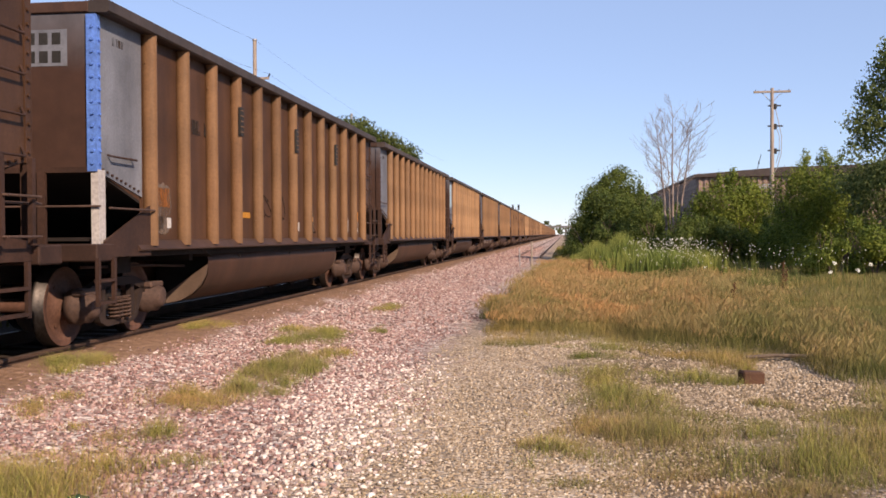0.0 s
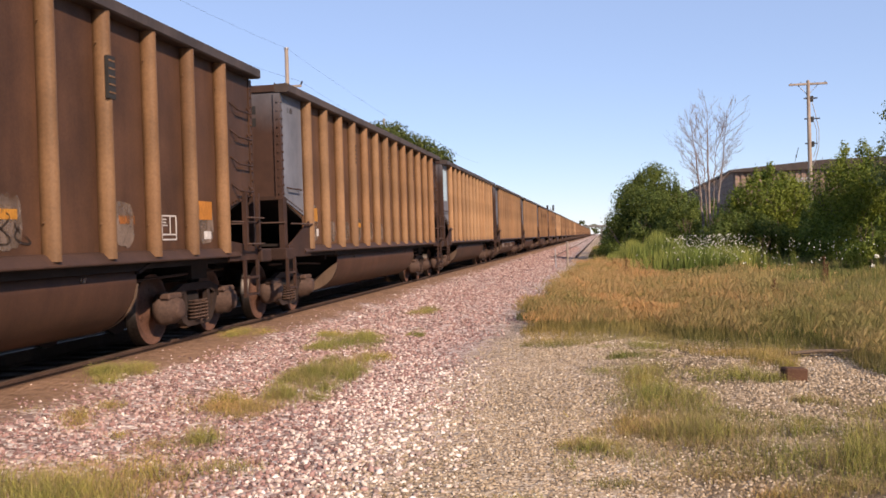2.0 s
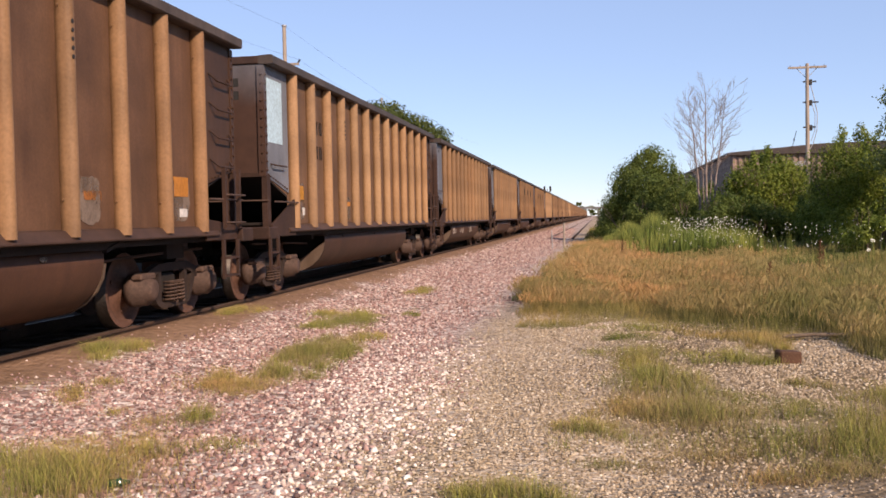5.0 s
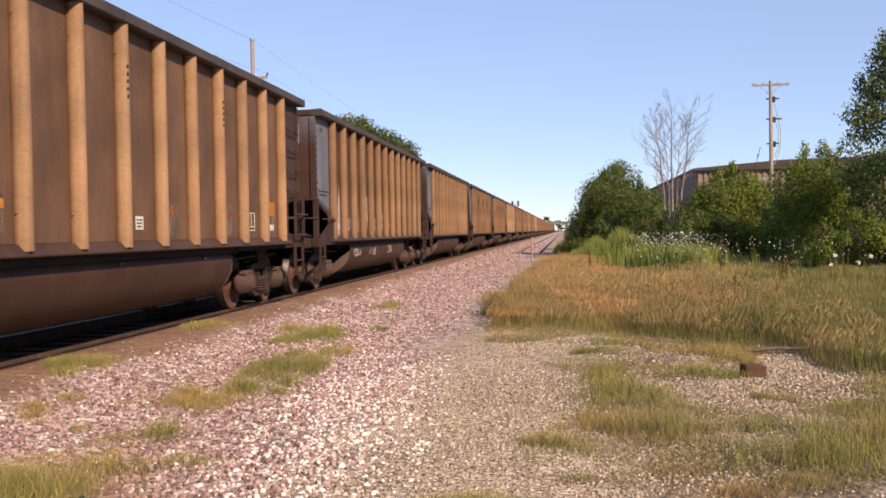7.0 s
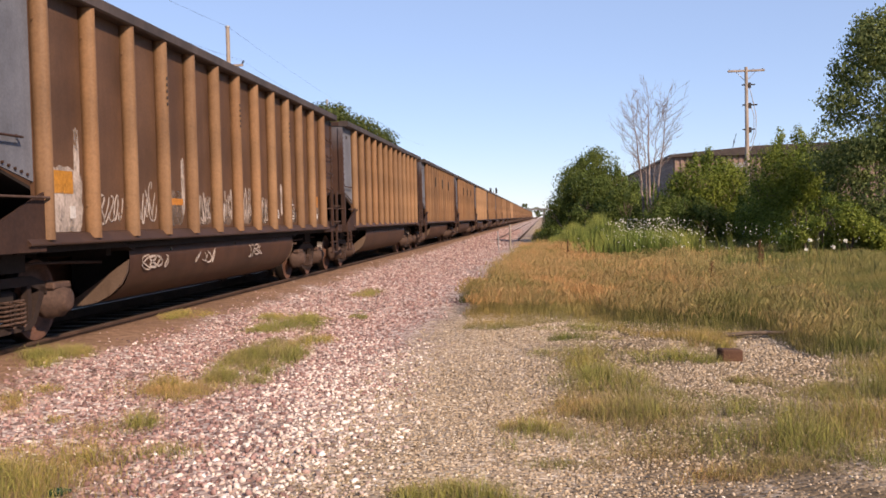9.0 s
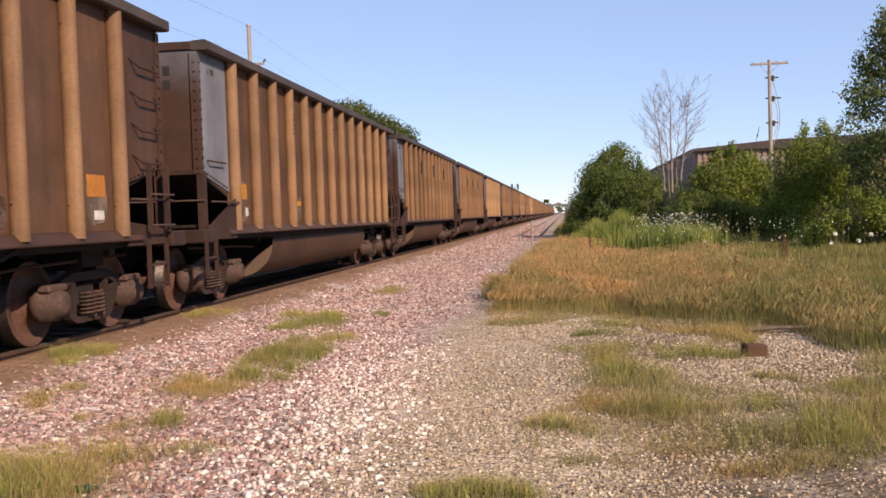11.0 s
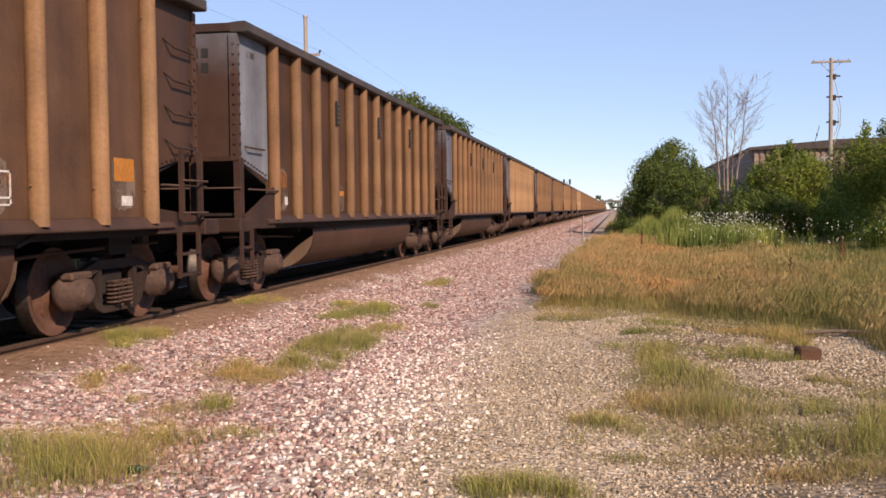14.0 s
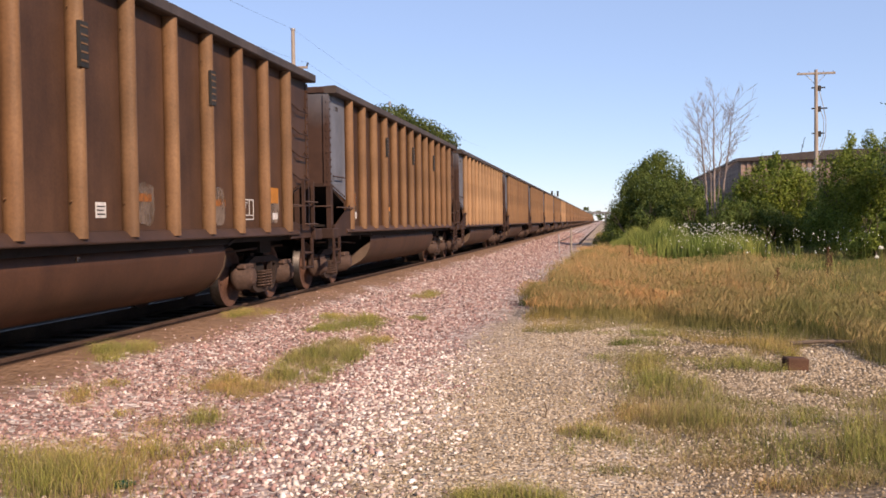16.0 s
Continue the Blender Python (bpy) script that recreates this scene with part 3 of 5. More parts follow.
def grass_material(name, base, mid, tip, var=0.5):
    m, nt, b = nodes_of(name)
    uv = nt.nodes.new("ShaderNodeUVMap")
    sep = nt.nodes.new("ShaderNodeSeparateXYZ")
    nt.links.new(uv.outputs[0], sep.inputs[0])
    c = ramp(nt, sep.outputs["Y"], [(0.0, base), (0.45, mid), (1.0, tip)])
    tone = ramp(nt, island(nt), [(0.0, (1 - var, 1 - var, 1 - var)), (0.5, (1, 1, 1)), (1.0, (1 + var, 1 + var * 0.8, 1 + var * 0.5))])
    c = mixc(nt, 1.0, c, tone, "MULTIPLY")
    pos = nt.nodes.new("ShaderNodeNewGeometry").outputs["Position"]
    patch = ramp(nt, noise_of(nt, pos, 0.45, 4), [(0.34, (0.58, 0.74, 0.55)), (0.5, (0.95, 0.97, 0.92)), (0.68, (1.35, 1.12, 1.0))])
    c = mixc(nt, 1.0, c, patch, "MULTIPLY")
    nt.links.new(c, b.inputs["Base Color"])
    b.inputs["Roughness"].default_value = 0.75
    b.inputs["Specular IOR Level"].default_value = 0.2
    return m


def blades(rng, px, py, h, w, lean=0.35, curve=0.5):
    """Bent grass blades: five verts and three triangles each. Returns verts, tris and uv."""
    n = len(px)
    a = rng.uniform(0, 2 * np.pi, n)
    la = rng.uniform(0, 2 * np.pi, n)
    ln = np.abs(rng.normal(0, lean, n)) * h
    dx, dy = np.cos(la) * ln, np.sin(la) * ln
    wx, wy = np.cos(a) * w / 2, np.sin(a) * w / 2
    z0 = ground_z(px, py) - 0.02
    V = np.zeros((n, 5, 3))
    V[:, 0] = np.stack([px - wx, py - wy, z0], 1)
    V[:, 1] = np.stack([px + wx, py + wy, z0], 1)
    mx, my, mz = px + dx * curve * 0.5, py + dy * curve * 0.5, z0 + h * 0.58
    V[:, 2] = np.stack([mx - wx * 0.8, my - wy * 0.8, mz], 1)
    V[:, 3] = np.stack([mx + wx * 0.8, my + wy * 0.8, mz], 1)
    V[:, 4] = np.stack([px + dx, py + dy, z0 + h], 1)
    o = (np.arange(n) * 5)[:, None]
    T = np.concatenate([o + [0, 1, 3], o + [0, 3, 2], o + [2, 3, 4]], 1).reshape(-1, 3)
    U = np.tile(np.array([[0, 0], [1, 0], [0, .55], [1, .55], [.5, 1]]), (n, 1))
    return V.reshape(-1, 3), T, U, V[:, 4]


def heads(rng, tips, length, w):
    """Feathery seed heads: a pair of crossed lozenges on each stem tip."""
    n = len(tips)
    V = np.zeros((n, 8, 3))
    for k in range(2):
        a = rng.uniform(0, np.pi, n)
        wx, wy = np.cos(a) * w, np.sin(a) * w
        j = rng.normal(0, 0.25, (n, 2)) * length[:, None]
        V[:, 4 * k] = tips - np.stack([j[:, 0], j[:, 1], length * 0.6], 1) * [0.5, 0.5, 1]
        V[:, 4 * k + 1] = tips + np.stack([wx, wy, 0 * wx], 1)
        V[:, 4 * k + 2] = tips + np.stack([j[:, 0], j[:, 1], length * 0.6], 1)
        V[:, 4 * k + 3] = tips - np.stack([wx, wy, 0 * wx], 1)
    o = (np.arange(n) * 8)[:, None]
    T = np.concatenate([o + [0, 1, 2], o + [0, 2, 3], o + [4, 5, 6], o + [4, 6, 7]], 1).reshape(-1, 3)
    return V.reshape(-1, 3), T, np.tile(np.array([[.5, .3], [1, .6], [.5, 1], [0, .6]] * 2), (n, 1))


def leaf_cloud(rng, lumps, n, size, droop=0.3):
    """Leaves on the outer parts of many lumps (x, y, z, rx, ry, rz): two bent triangles each."""
    lumps = np.array(lumps)
    area = (lumps[:, 3] * lumps[:, 5]) ** 0.9
    pick = rng.choice(len(lumps), n, p=area / area.sum())
    d = rng.normal(size=(n, 3))
    d /= np.linalg.norm(d, axis=1)[:, None]
    r = np.clip(rng.normal(0.86, 0.2, n), 0.2, 1.35)
    c = lumps[pick, :3] + d * lumps[pick, 3:6] * r[:, None]
    nrm = d + rng.normal(0, 0.5, (n, 3)) + [0, 0, 0.3]
    nrm /= np.linalg.norm(nrm, axis=1)[:, None]
    t = np.cross(nrm, rng.normal(size=(n, 3)))
    t[:, 2] -= droop
    t /= np.linalg.norm(t, axis=1)[:, None]
    s = np.cross(nrm, t)
    L = size * rng.uniform(0.6, 1.3, n)[:, None]
    V = np.stack([c - t * L * 0.5, c + s * L * 0.32 + nrm * L * 0.08, c + t * L * 0.5, c - s * L * 0.32 + nrm * L * 0.08], 1)
    V = V[V[:, :, 2].min(1) > -0.4]
    k = len(V)
    o = (np.arange(k) * 4)[:, None]
    T = np.concatenate([o + [0, 1, 2], o + [0, 2, 3]], 1).reshape(-1, 3)
    return V.reshape(-1, 3), T


def limb(g, rng, p, d, length, r, depth, spread=0.5, up=0.25, ends=None, seg=3):
    """A tapered branch that forks; appends to a Geo and collects the ends."""
    p, d = Vector(p), Vector(d).normalized()
    for i in range(seg):
        q = p + d * (length / seg)
        r2 = r * (0.72 ** (1 / seg) if depth else 0.55)
        g.tube(p, q, max(r, 0.007), 6 if r > 0.03 else 4, max(r2, 0.006), caps=False)
        p, r = q, r2
        d = (d + Vector(rng.normal(0, 0.09, 3)) + Vector((0, 0, up * 0.12))).normalized()
    if depth == 0:
        if ends is not None:
            ends.append(p)
        return
    for k in range(2 + int(rng.random() < 0.5)):
        dd = (d + Vector(rng.normal(0, spread, 3)) + Vector((0, 0, up))).normalized()
        limb(g, rng, p, dd, length * rng.uniform(0.6, 0.85), r * rng.uniform(0.6, 0.8), depth - 1, spread, up, ends, seg)


M_BARK = plain("bark", (0.16, 0.12, 0.09), 0.9, scale=14)
M_DEADWOOD = plain("dead_wood", (0.27, 0.215, 0.19), 0.85, scale=14)
M_LEAF_A = leaf_material("shrub_leaf", (0.062, 0.088, 0.022), (0.105, 0.15, 0.036), (0.175, 0.225, 0.06), 0.4)
M_LEAF_B = leaf_material("bright_leaf", (0.085, 0.115, 0.02), (0.16, 0.215, 0.036), (0.25, 0.3, 0.065), 0.4)
M_LEAF_C = leaf_material("tree_leaf", (0.06, 0.085, 0.03), (0.12, 0.16, 0.055), (0.22, 0.27, 0.11), 0.4)
M_LEAF_D = leaf_material("far_leaf", (0.03, 0.045, 0.014), (0.08, 0.11, 0.03), (0.16, 0.2, 0.06), 0.4)


def shrub(name, label, x, y, w, dep, h, n, size, mat, seed, cat="shrub", top=0.0, lumps_n=34):
    r = np.random.default_rng(seed)
    z0 = float(ground_z(x, y))
    root = tagged(new(name), label, cat, group="shrubs along the line")
    root.location = (x, y, z0)
    for i in range(6):
        g = Geo()
        limb(g, r, (r.uniform(-0.3, 0.3) * w, r.uniform(-0.2, 0.2) * dep, -0.1), (r.normal(0, 0.35), r.normal(0, 0.3), 1), h * 0.36, 0.05, 2, 0.4, 0.3)
        part("stem", g, M_BARK, root, fix=False)
    lumps = []
    for i in range(lumps_n):
        u, v = r.uniform(-1, 1), r.uniform(-1, 1)
        crest = h * (1 - 0.5 * abs(u - top) ** 1.8) * (1 - 0.25 * v * v)
        z = r.uniform(0.12, 1.0) ** 0.8 * crest
        s = r.uniform(0.1, 0.2) * h
        lumps.append((u * w / 2 * (1 - 0.25 * (z / h) ** 2), v * dep / 2, z - s * 0.7, s * r.uniform(0.9, 1.4), s, s * r.uniform(0.8, 1.2)))
    for i in range(16):  # shoots that stick out
        u = r.uniform(-0.8, 0.8)
        lumps.append((u * w / 2, r.uniform(-0.3, 0.3) * dep, h * (1 - 0.5 * abs(u - top) ** 1.8) * r.uniform(0.78, 0.92), 0.035 * h, 0.035 * h, r.uniform(0.05, 0.1) * h))
    V, T = leaf_cloud(r, lumps, int(n * 1.6), size * 0.78)
    part("crown", arrays_mesh("crown", V, T, mat), None, root)
    return root


shrub("shrub", "dense dark green shrub beside the siding", 3.3, 61, 5.5, 4, 5.9, 32000, 0.17, M_LEAF_A, 11, top=0.05)
shrub("shrub", "low leafy green shrub by the line", 2.5, 56, 2.9, 3, 3.2, 12000, 0.16, M_LEAF_A, 12, top=0.3)
shrub("shrub", "leafy mid-green shrub under the bare tree", 5.4, 56, 4.6, 4, 3.9, 16000, 0.16, M_LEAF_A, 13)
shrub("shrub", "sunlit yellow-green shrub before the brown shed", 8.5, 50, 5.0, 4, 4.9, 26000, 0.16, M_LEAF_B, 14)
shrub("shrub", "dark green shrub at the foot of the pole", 10.6, 46, 3.6, 3.4, 3.2, 15000, 0.15, M_LEAF_A, 15)
shrub("shrub", "tall ragged green shrub beside the pole", 10.9, 42, 3.5, 2.8, 5.4, 24000, 0.14, M_LEAF_B, 16, top=-0.1)
shrub("shrub", "low dark shrub at the meadow edge", 6.8, 47, 5.0, 2.6, 2.6, 13000, 0.14, M_LEAF_A, 17)
shrub("shrub", "tangled green shrub under the tree", 14.8, 37, 4.6, 3.4, 3.6, 18000, 0.14, M_LEAF_A, 18)
shrub("shrub", "bright leafy shrub at the meadow edge", 9.7, 33.5, 3.2, 2.0, 2.0, 9000, 0.12, M_LEAF_B, 19)
shrub("shrub", "broad green shrub closing the meadow", 17.5, 34, 6.0, 4, 4.2, 18000, 0.15, M_LEAF_A, 20)
shrub("shrub", "low dark green shrub beside the siding rails", 1.95, 67, 3.4, 5, 3.5, 14000, 0.17, M_LEAF_A, 22, top=0.3)
shrub("shrub", "distant leafy shrub beside the siding rails", 2.9, 80, 4.6, 6, 4.6, 11000, 0.22, M_LEAF_A, 23)
shrub("shrub", "distant dark shrub beside the siding", 6.2, 82, 6.0, 6, 5.2, 9000, 0.24, M_LEAF_A, 21)


def tree(x, y, h, w, n, size, mat, seed, label, base=0.35, lumps_n=46, trunk=0.13, lump=1.0):
    r = np.random.default_rng(seed)
    root = tagged(new("tree"), label, "tree")
    root.location = (x, y, float(ground_z(x, y)))
    g, ends = Geo(), []
    g.tube((0, 0, -0.2), (0.05, 0, h * base), trunk, 10, trunk * 0.8)
    for i in range(5):
        limb(g, r, (0.05, 0, h * base * r.uniform(0.8, 1.0)), (r.normal(0, 0.3), r.normal(0, 0.3), 1), h * 0.17, trunk * 0.6, 2, 0.3, 0.5, ends)
    part("trunk", g, M_BARK, root, fix=False)
    lumps = []
    for i in range(lumps_n):
        t = r.uniform(0, 1)
        z = h * (base * 0.75 + (1 - base * 0.75) * t)
        rad = w / 2 * (0.55 + 0.75 * math.sin(math.pi * min(1, 0.18 + 0.8 * t)) - 0.35 * t)
        a, q = r.uniform(0, 2 * math.pi), math.sqrt(r.uniform(0.1, 1))
        s = r.uniform(0.055, 0.1) * h * lump
        lumps.append((rad * q * math.cos(a), rad * q * math.sin(a), z - s * 0.4, s * 1.15, s * 1.15, s))
    for e in ends:
        s = r.uniform(0.04, 0.07) * h
        lumps.append((*e, s, s, s))
    V, T = leaf_cloud(r, lumps, n, size, 0.6)
    part("crown", arrays_mesh("crown", V, T, mat), None, root)
    return root


tree(12.1, 35.8, 8.4, 3.6, 40000, 0.125, M_LEAF_C, 31, "tall loose-leaved green tree at the meadow edge", 0.1, 150, lump=0.72)
tree(19.5, 44.0, 9.0, 4.6, 24000, 0.17, M_LEAF_C, 32, "tall green tree behind the meadow", 0.14, 90)
tree(-20.6, 92, 11.9, 7.5, 30000, 0.26, M_LEAF_D, 33, "dark green tree beyond the train", 0.3, 80, trunk=0.25)
tree(-18.0, 94, 11.2, 6.0, 24000, 0.26, M_LEAF_D, 35, "dark green tree beyond the train", 0.3, 70, trunk=0.24)
tree(-15.9, 95, 9.7, 4.6, 16000, 0.26, M_LEAF_D, 34, "dark green tree beyond the train", 0.3, trunk=0.22)
for i, (tx, ty, th) in enumerate([(-22, 420, 9), (-32, 470, 11), (16, 480, 8), (26, 420, 9), (6, 700, 9), (-12, 690, 10), (-26, 720, 11), (-4, 740, 9), (14, 720, 10), (24, 700, 9), (34, 690, 11), (-40, 700, 12)]):
    tree(tx, ty, th, th * 1.1, 1800, 0.9, M_LEAF_D, 60 + i, "hazy far tree near the overpass", 0.2, 26, 0.3)

# bare tree: four pale stems with fine twigs
r_ = np.random.default_rng(5)
bare = tagged(new("bare_tree"), "leafless pale grey tree with fine upright twigs", "tree")
bare.location = (5.8, 52, -0.35)


def twig(g, r, p, d, length, rad, depth):
    p, d = Vector(p), Vector(d).normalized()
    for s in range(3):
        d = (d + Vector(r.normal(0, 0.08, 3)) + Vector((0, 0, 0.05))).normalized()
        q = p + d * length / 3
        g.tube(p, q, max(rad * (1 - s * 0.22), 0.0055), 4, max(rad * (0.78 - s * 0.22), 0.004), caps=False)
        p = q
        if depth:
            for k in range(1 + int(r.random() < 0.7)):
                e = (d + Vector((r.normal(0, 0.5), r.normal(0, 0.5), 0.12))).normalized()
                twig(g, r, p, e, length * r.uniform(0.4, 0.62), rad * 0.5, depth - 1)


for bx, lean, top, rr in ((-0.3, -0.6, 7.7, 0.085), (0.0, -0.05, 8.3, 0.095), (0.28, 0.85, 8.0, 0.08), (0.1, 0.4, 7.2, 0.05), (-0.1, -0.35, 7.4, 0.05)):
    g = Geo()
    n = 16
    pts = [Vector((bx + lean * (k / n) ** 1.6 + r_.normal(0, 0.03), r_.normal(0, 0.06) + 0.2 * lean * k / n, top * k / n)) for k in range(n + 1)]
    for k, (p, q) in enumerate(zip(pts, pts[1:])):
        r0, r1 = rr * (1 - 0.9 * k / n), rr * (1 - 0.9 * (k + 1) / n)
        g.tube(p, q, r0, 7, r1, caps=False)
        if q.z > 3.3:
            for j in range(2):
                side = math.copysign(1, lean) if r_.random() < 0.6 else r_.choice([-1, 1])
                reach = 0.5 + 0.95 * math.sin(math.pi * min(1.0, max(0.0, (top - q.z) / (top - 2.4))) ** 0.8)
                twig(g, r_, q, (side * r_.uniform(0.35, 1.1), r_.normal(0, 0.6), 1.0), reach * r_.uniform(0.7, 1.1), max(0.011, r1 * 0.3), 2 if r_.random() < 0.35 else 1)
    part("stem", g, M_DEADWOOD, bare, fix=False)


# ---- poles, wires, shed, overpass ----
M_POLE = plain("pole_wood", (0.36, 0.3, 0.25), 0.85, stretch=(1, 1, 0.15), scale=12)
M_GREY = plain("grey_metal", (0.42, 0.43, 0.45), 0.5, 0.4)
M_WIRE = plain("black_wire", (0.03, 0.03, 0.032), 0.6, bumpy=0)
M_SHED = plain("brown_cladding", (0.27, 0.19, 0.155), 0.6, scale=2.5, var=0.2)
M_TRIM = plain("dark_trim", (0.06, 0.045, 0.04), 0.6)
M_CONC = plain("pale_concrete", (0.22, 0.215, 0.205), 0.85, scale=1.5)

pole = tagged(new("utility_pole"), "weathered grey wooden utility pole with one crossarm and looped cables", "utility pole")
pole.location = (12.3, 58.7, -0.2)
H = 10.05
part("shaft", Geo().tube((0, 0, -0.3), (0, 0, H), 0.15, 12, 0.095), M_POLE, pole)
part("crossarm", Geo().box(-1.07, 1.07, -0.06, 0.06, H - 0.28, H - 0.16, bev=0.01), M_POLE, pole)
part("brace", Geo().path([(-0.55, 0.05, H - 0.28), (0, 0.12, H - 0.85), (0.55, 0.05, H - 0.28)], 0.018), M_GREY, pole)
for px_ in (-0.95, -0.4, 0.4, 0.95):
    part("insulator", Geo().lathe([(0, 0.0), (0, 0.012), (0.03, 0.012), (0.035, 0.03), (0.06, 0.026), (0.075, 0.012), (0.075, 0)], "x", 8), M_WIRE, pole, at=pose(px_, 0, H - 0.16, 0, -90, 0))
for z_, w_ in ((H - 1.05, 0.5), (H - 2.25, 0.62), (H - 3.7, 0.45)):
    part("bracket", Geo().box(-0.25, w_, -0.04, 0.04, z_ - 0.04, z_ + 0.04).box(0.1, 0.26, -0.1, 0.1, z_ - 0.2, z_ + 0.12, bev=0.02), M_WIRE, pole)
part("riser_loop", Geo().path([(0.12, 0, H - 0.95), (0.35, 0, H - 1.9), (0.55, 0, H - 2.9), (0.52, 0, H - 3.9), (0.3, 0, H - 4.7), (0.12, 0, H - 5.0)], 0.024), M_GREY, pole)
part("riser_loop", Geo().path([(0.2, 0, H - 2.2), (0.42, 0, H - 2.9), (0.4, 0, H - 3.9), (0.2, 0, H - 4.5)], 0.02), M_GREY, pole)
part("lamp_arm", Geo().box(-1.25, 0, -0.03, 0.03, H - 5.75, H - 5.68).box(-0.75, -0.2, -0.1, 0.1, H - 5.95, H - 5.8), M_GREY, pole)

lpole = tagged(new("utility_pole"), "pale wooden utility pole with a short crossarm beyond the train", "utility pole")
lpole.location = (-15.75, 47.7, -0.9)
part("shaft", Geo().tube((0, 0, -0.3), (0, 0, 12.2), 0.13, 12, 0.1), M_POLE, lpole)
part("cap", Geo().tube((0, 0, 12.2), (0, 0, 12.28), 0.13, 12), M_GREY, lpole)
part("crossarm", Geo().box(-0.75, 0.75, -0.05, 0.05, 10.2, 10.32), M_POLE, lpole)
for px_ in (-0.7, 0.7):
    part("insulator", Geo().tube((px_, 0, 10.3), (px_ + (0.1 if px_ > 0 else 0), 0, 10.5), 0.045, 8), M_WIRE, lpole)
part("bracket", Geo().path([(-0.5, 0, 10.2), (-0.2, 0, 10.0), (0.2, 0, 10.0), (0.5, 0, 10.2)], 0.03), M_GREY, lpole)
wires = tagged(new("power_line"), "thin dark overhead wires above the train", "overhead wire")
for dx, z_, sag in ((0.0, 11.35, 0.8), (0.7, 9.6, 0.9)):
    for y0, y1 in ((47.7, -5.0), (47.7, 130.0)):
        pts = [(-15.75 + dx, y0 + (y1 - y0) * t, z_ - sag * 4 * t * (1 - t)) for t in np.linspace(0, 1, 15)]
        part("wire", Geo().path(pts, 0.0045, 4), M_WIRE, wires)

shed = tagged(new("shed"), "low brown metal-clad industrial shed with a dark roof edge", "building")
shed.location = (9.3, 68.6, -0.25)
W_, D_, HH = 26.0, 36.0, 5.65
part("body", Geo().box(0.06, W_, 0.06, D_, 0, HH - 0.05), M_SHED, shed)
part("roof", Geo().prism([(-0.25, HH - 0.02), (W_ * 0.22, HH + 0.42), (W_ * 0.5, HH + 0.55), (W_ + 0.2, HH - 0.02), (W_ + 0.2, HH - 0.16), (-0.25, HH - 0.16)], "y", -0.25, D_ + 0.2), M_TRIM, shed)
rib_mesh = Geo().prism([(-0.13, 0.0), (-0.09, -0.045), (0.09, -0.045), (0.13, 0.0), (0.13, 0.05), (-0.13, 0.05)], "z", 0, HH - 0.16).mesh("cladding_panel", M_SHED)
for i in range(64):
    part("cladding_panel", rib_mesh, None, shed, at=(0.2 + i * 0.4, 0.02, 0))
for i in range(80):
    part("cladding_panel", rib_mesh, None, shed, at=pose(0.02, 0.3 + i * 0.44, 0, 0, 0, -90))
part("gutter", Geo().box(-0.3, W_ + 0.2, -0.32, -0.2, HH - 0.2, HH - 0.04), M_TRIM, shed)

mast = tagged(new("antenna"), "thin dark leaning antenna rod on the shed roof", "antenna")
mast.location = (13.6, 70.0, 5.6)
part("rod", Geo().tube((0, 0, 0), (0.32, 0, 1.25), 0.022, 6), M_WIRE, mast)
part("bracket", Geo().box(-0.12, 0.12, -0.05, 0.05, -0.02, 0.06).box(0.12, 0.2, -0.03, 0.03, 0.55, 0.75), M_WIRE, mast)
far_pole = tagged(new("utility_pole"), "distant grey pole showing over the trees beyond the train", "utility pole")
far_pole.location = (-22.4, 100, -0.5)
part("shaft", Geo().tube((0, 0, -0.3), (0, 0, 14.6), 0.16, 10, 0.11), M_GREY, far_pole)
part("cap", Geo().tube((0, 0, 14.5), (0, 0, 14.75), 0.15, 10), M_GREY, far_pole)
sign = tagged(new("sign"), "red and white sign on a grey post among the trees", "sign")
sign.location = (13.75, 40.0, float(ground_z(13.75, 40.0)))
part("post", Geo().tube((0, 0.05, -0.3), (0, 0.05, 3.95), 0.04, 8), M_GREY, sign)
part("panel", Geo().box(-0.22, 0.22, -0.02, 0.02, 3.25, 3.95, bev=0.01), plain("red_sign", (0.5, 0.03, 0.04), 0.5, var=0.15), sign)
part("band", Geo().box(-0.2, 0.2, -0.03, -0.018, 3.45, 3.6), M_WHITE, sign)

bridge = tagged(new("overpass"), "pale concrete road overpass far down the line", "bridge")
bridge.location = (0, 600, 0)
part("deck", Geo().box(-60, 60, -5, 5, 5.3, 5.8).box(-60, 60, -5.1, -4.8, 5.8, 6.5), M_CONC, bridge)
for px_ in (-22, -13, 1.5, 12, 24):
    part("pier", Geo().box(px_ - 0.6, px_ + 0.6, -4, 4, -0.9, 5.3, bev=0.1), M_CONC, bridge)

signal = tagged(new("railway_signal"), "railway signal mast with two dark heads beyond the train", "railway signal")
signal.location = (-9.9, 200, -0.6)
part("mast", Geo().tube((0, 0, 0), (0, 0, 7.6), 0.1, 10), M_GREY, signal)
part("arm", Geo().box(-0.7, 0.7, -0.06, 0.06, 6.9, 7.02), M_GREY, signal)
for px_ in (-0.6, 0.6):
    part("signal_head", Geo().box(px_ - 0.2, px_ + 0.2, -0.15, 0.1, 7.0, 8.1, bev=0.05), M_WIRE, signal)

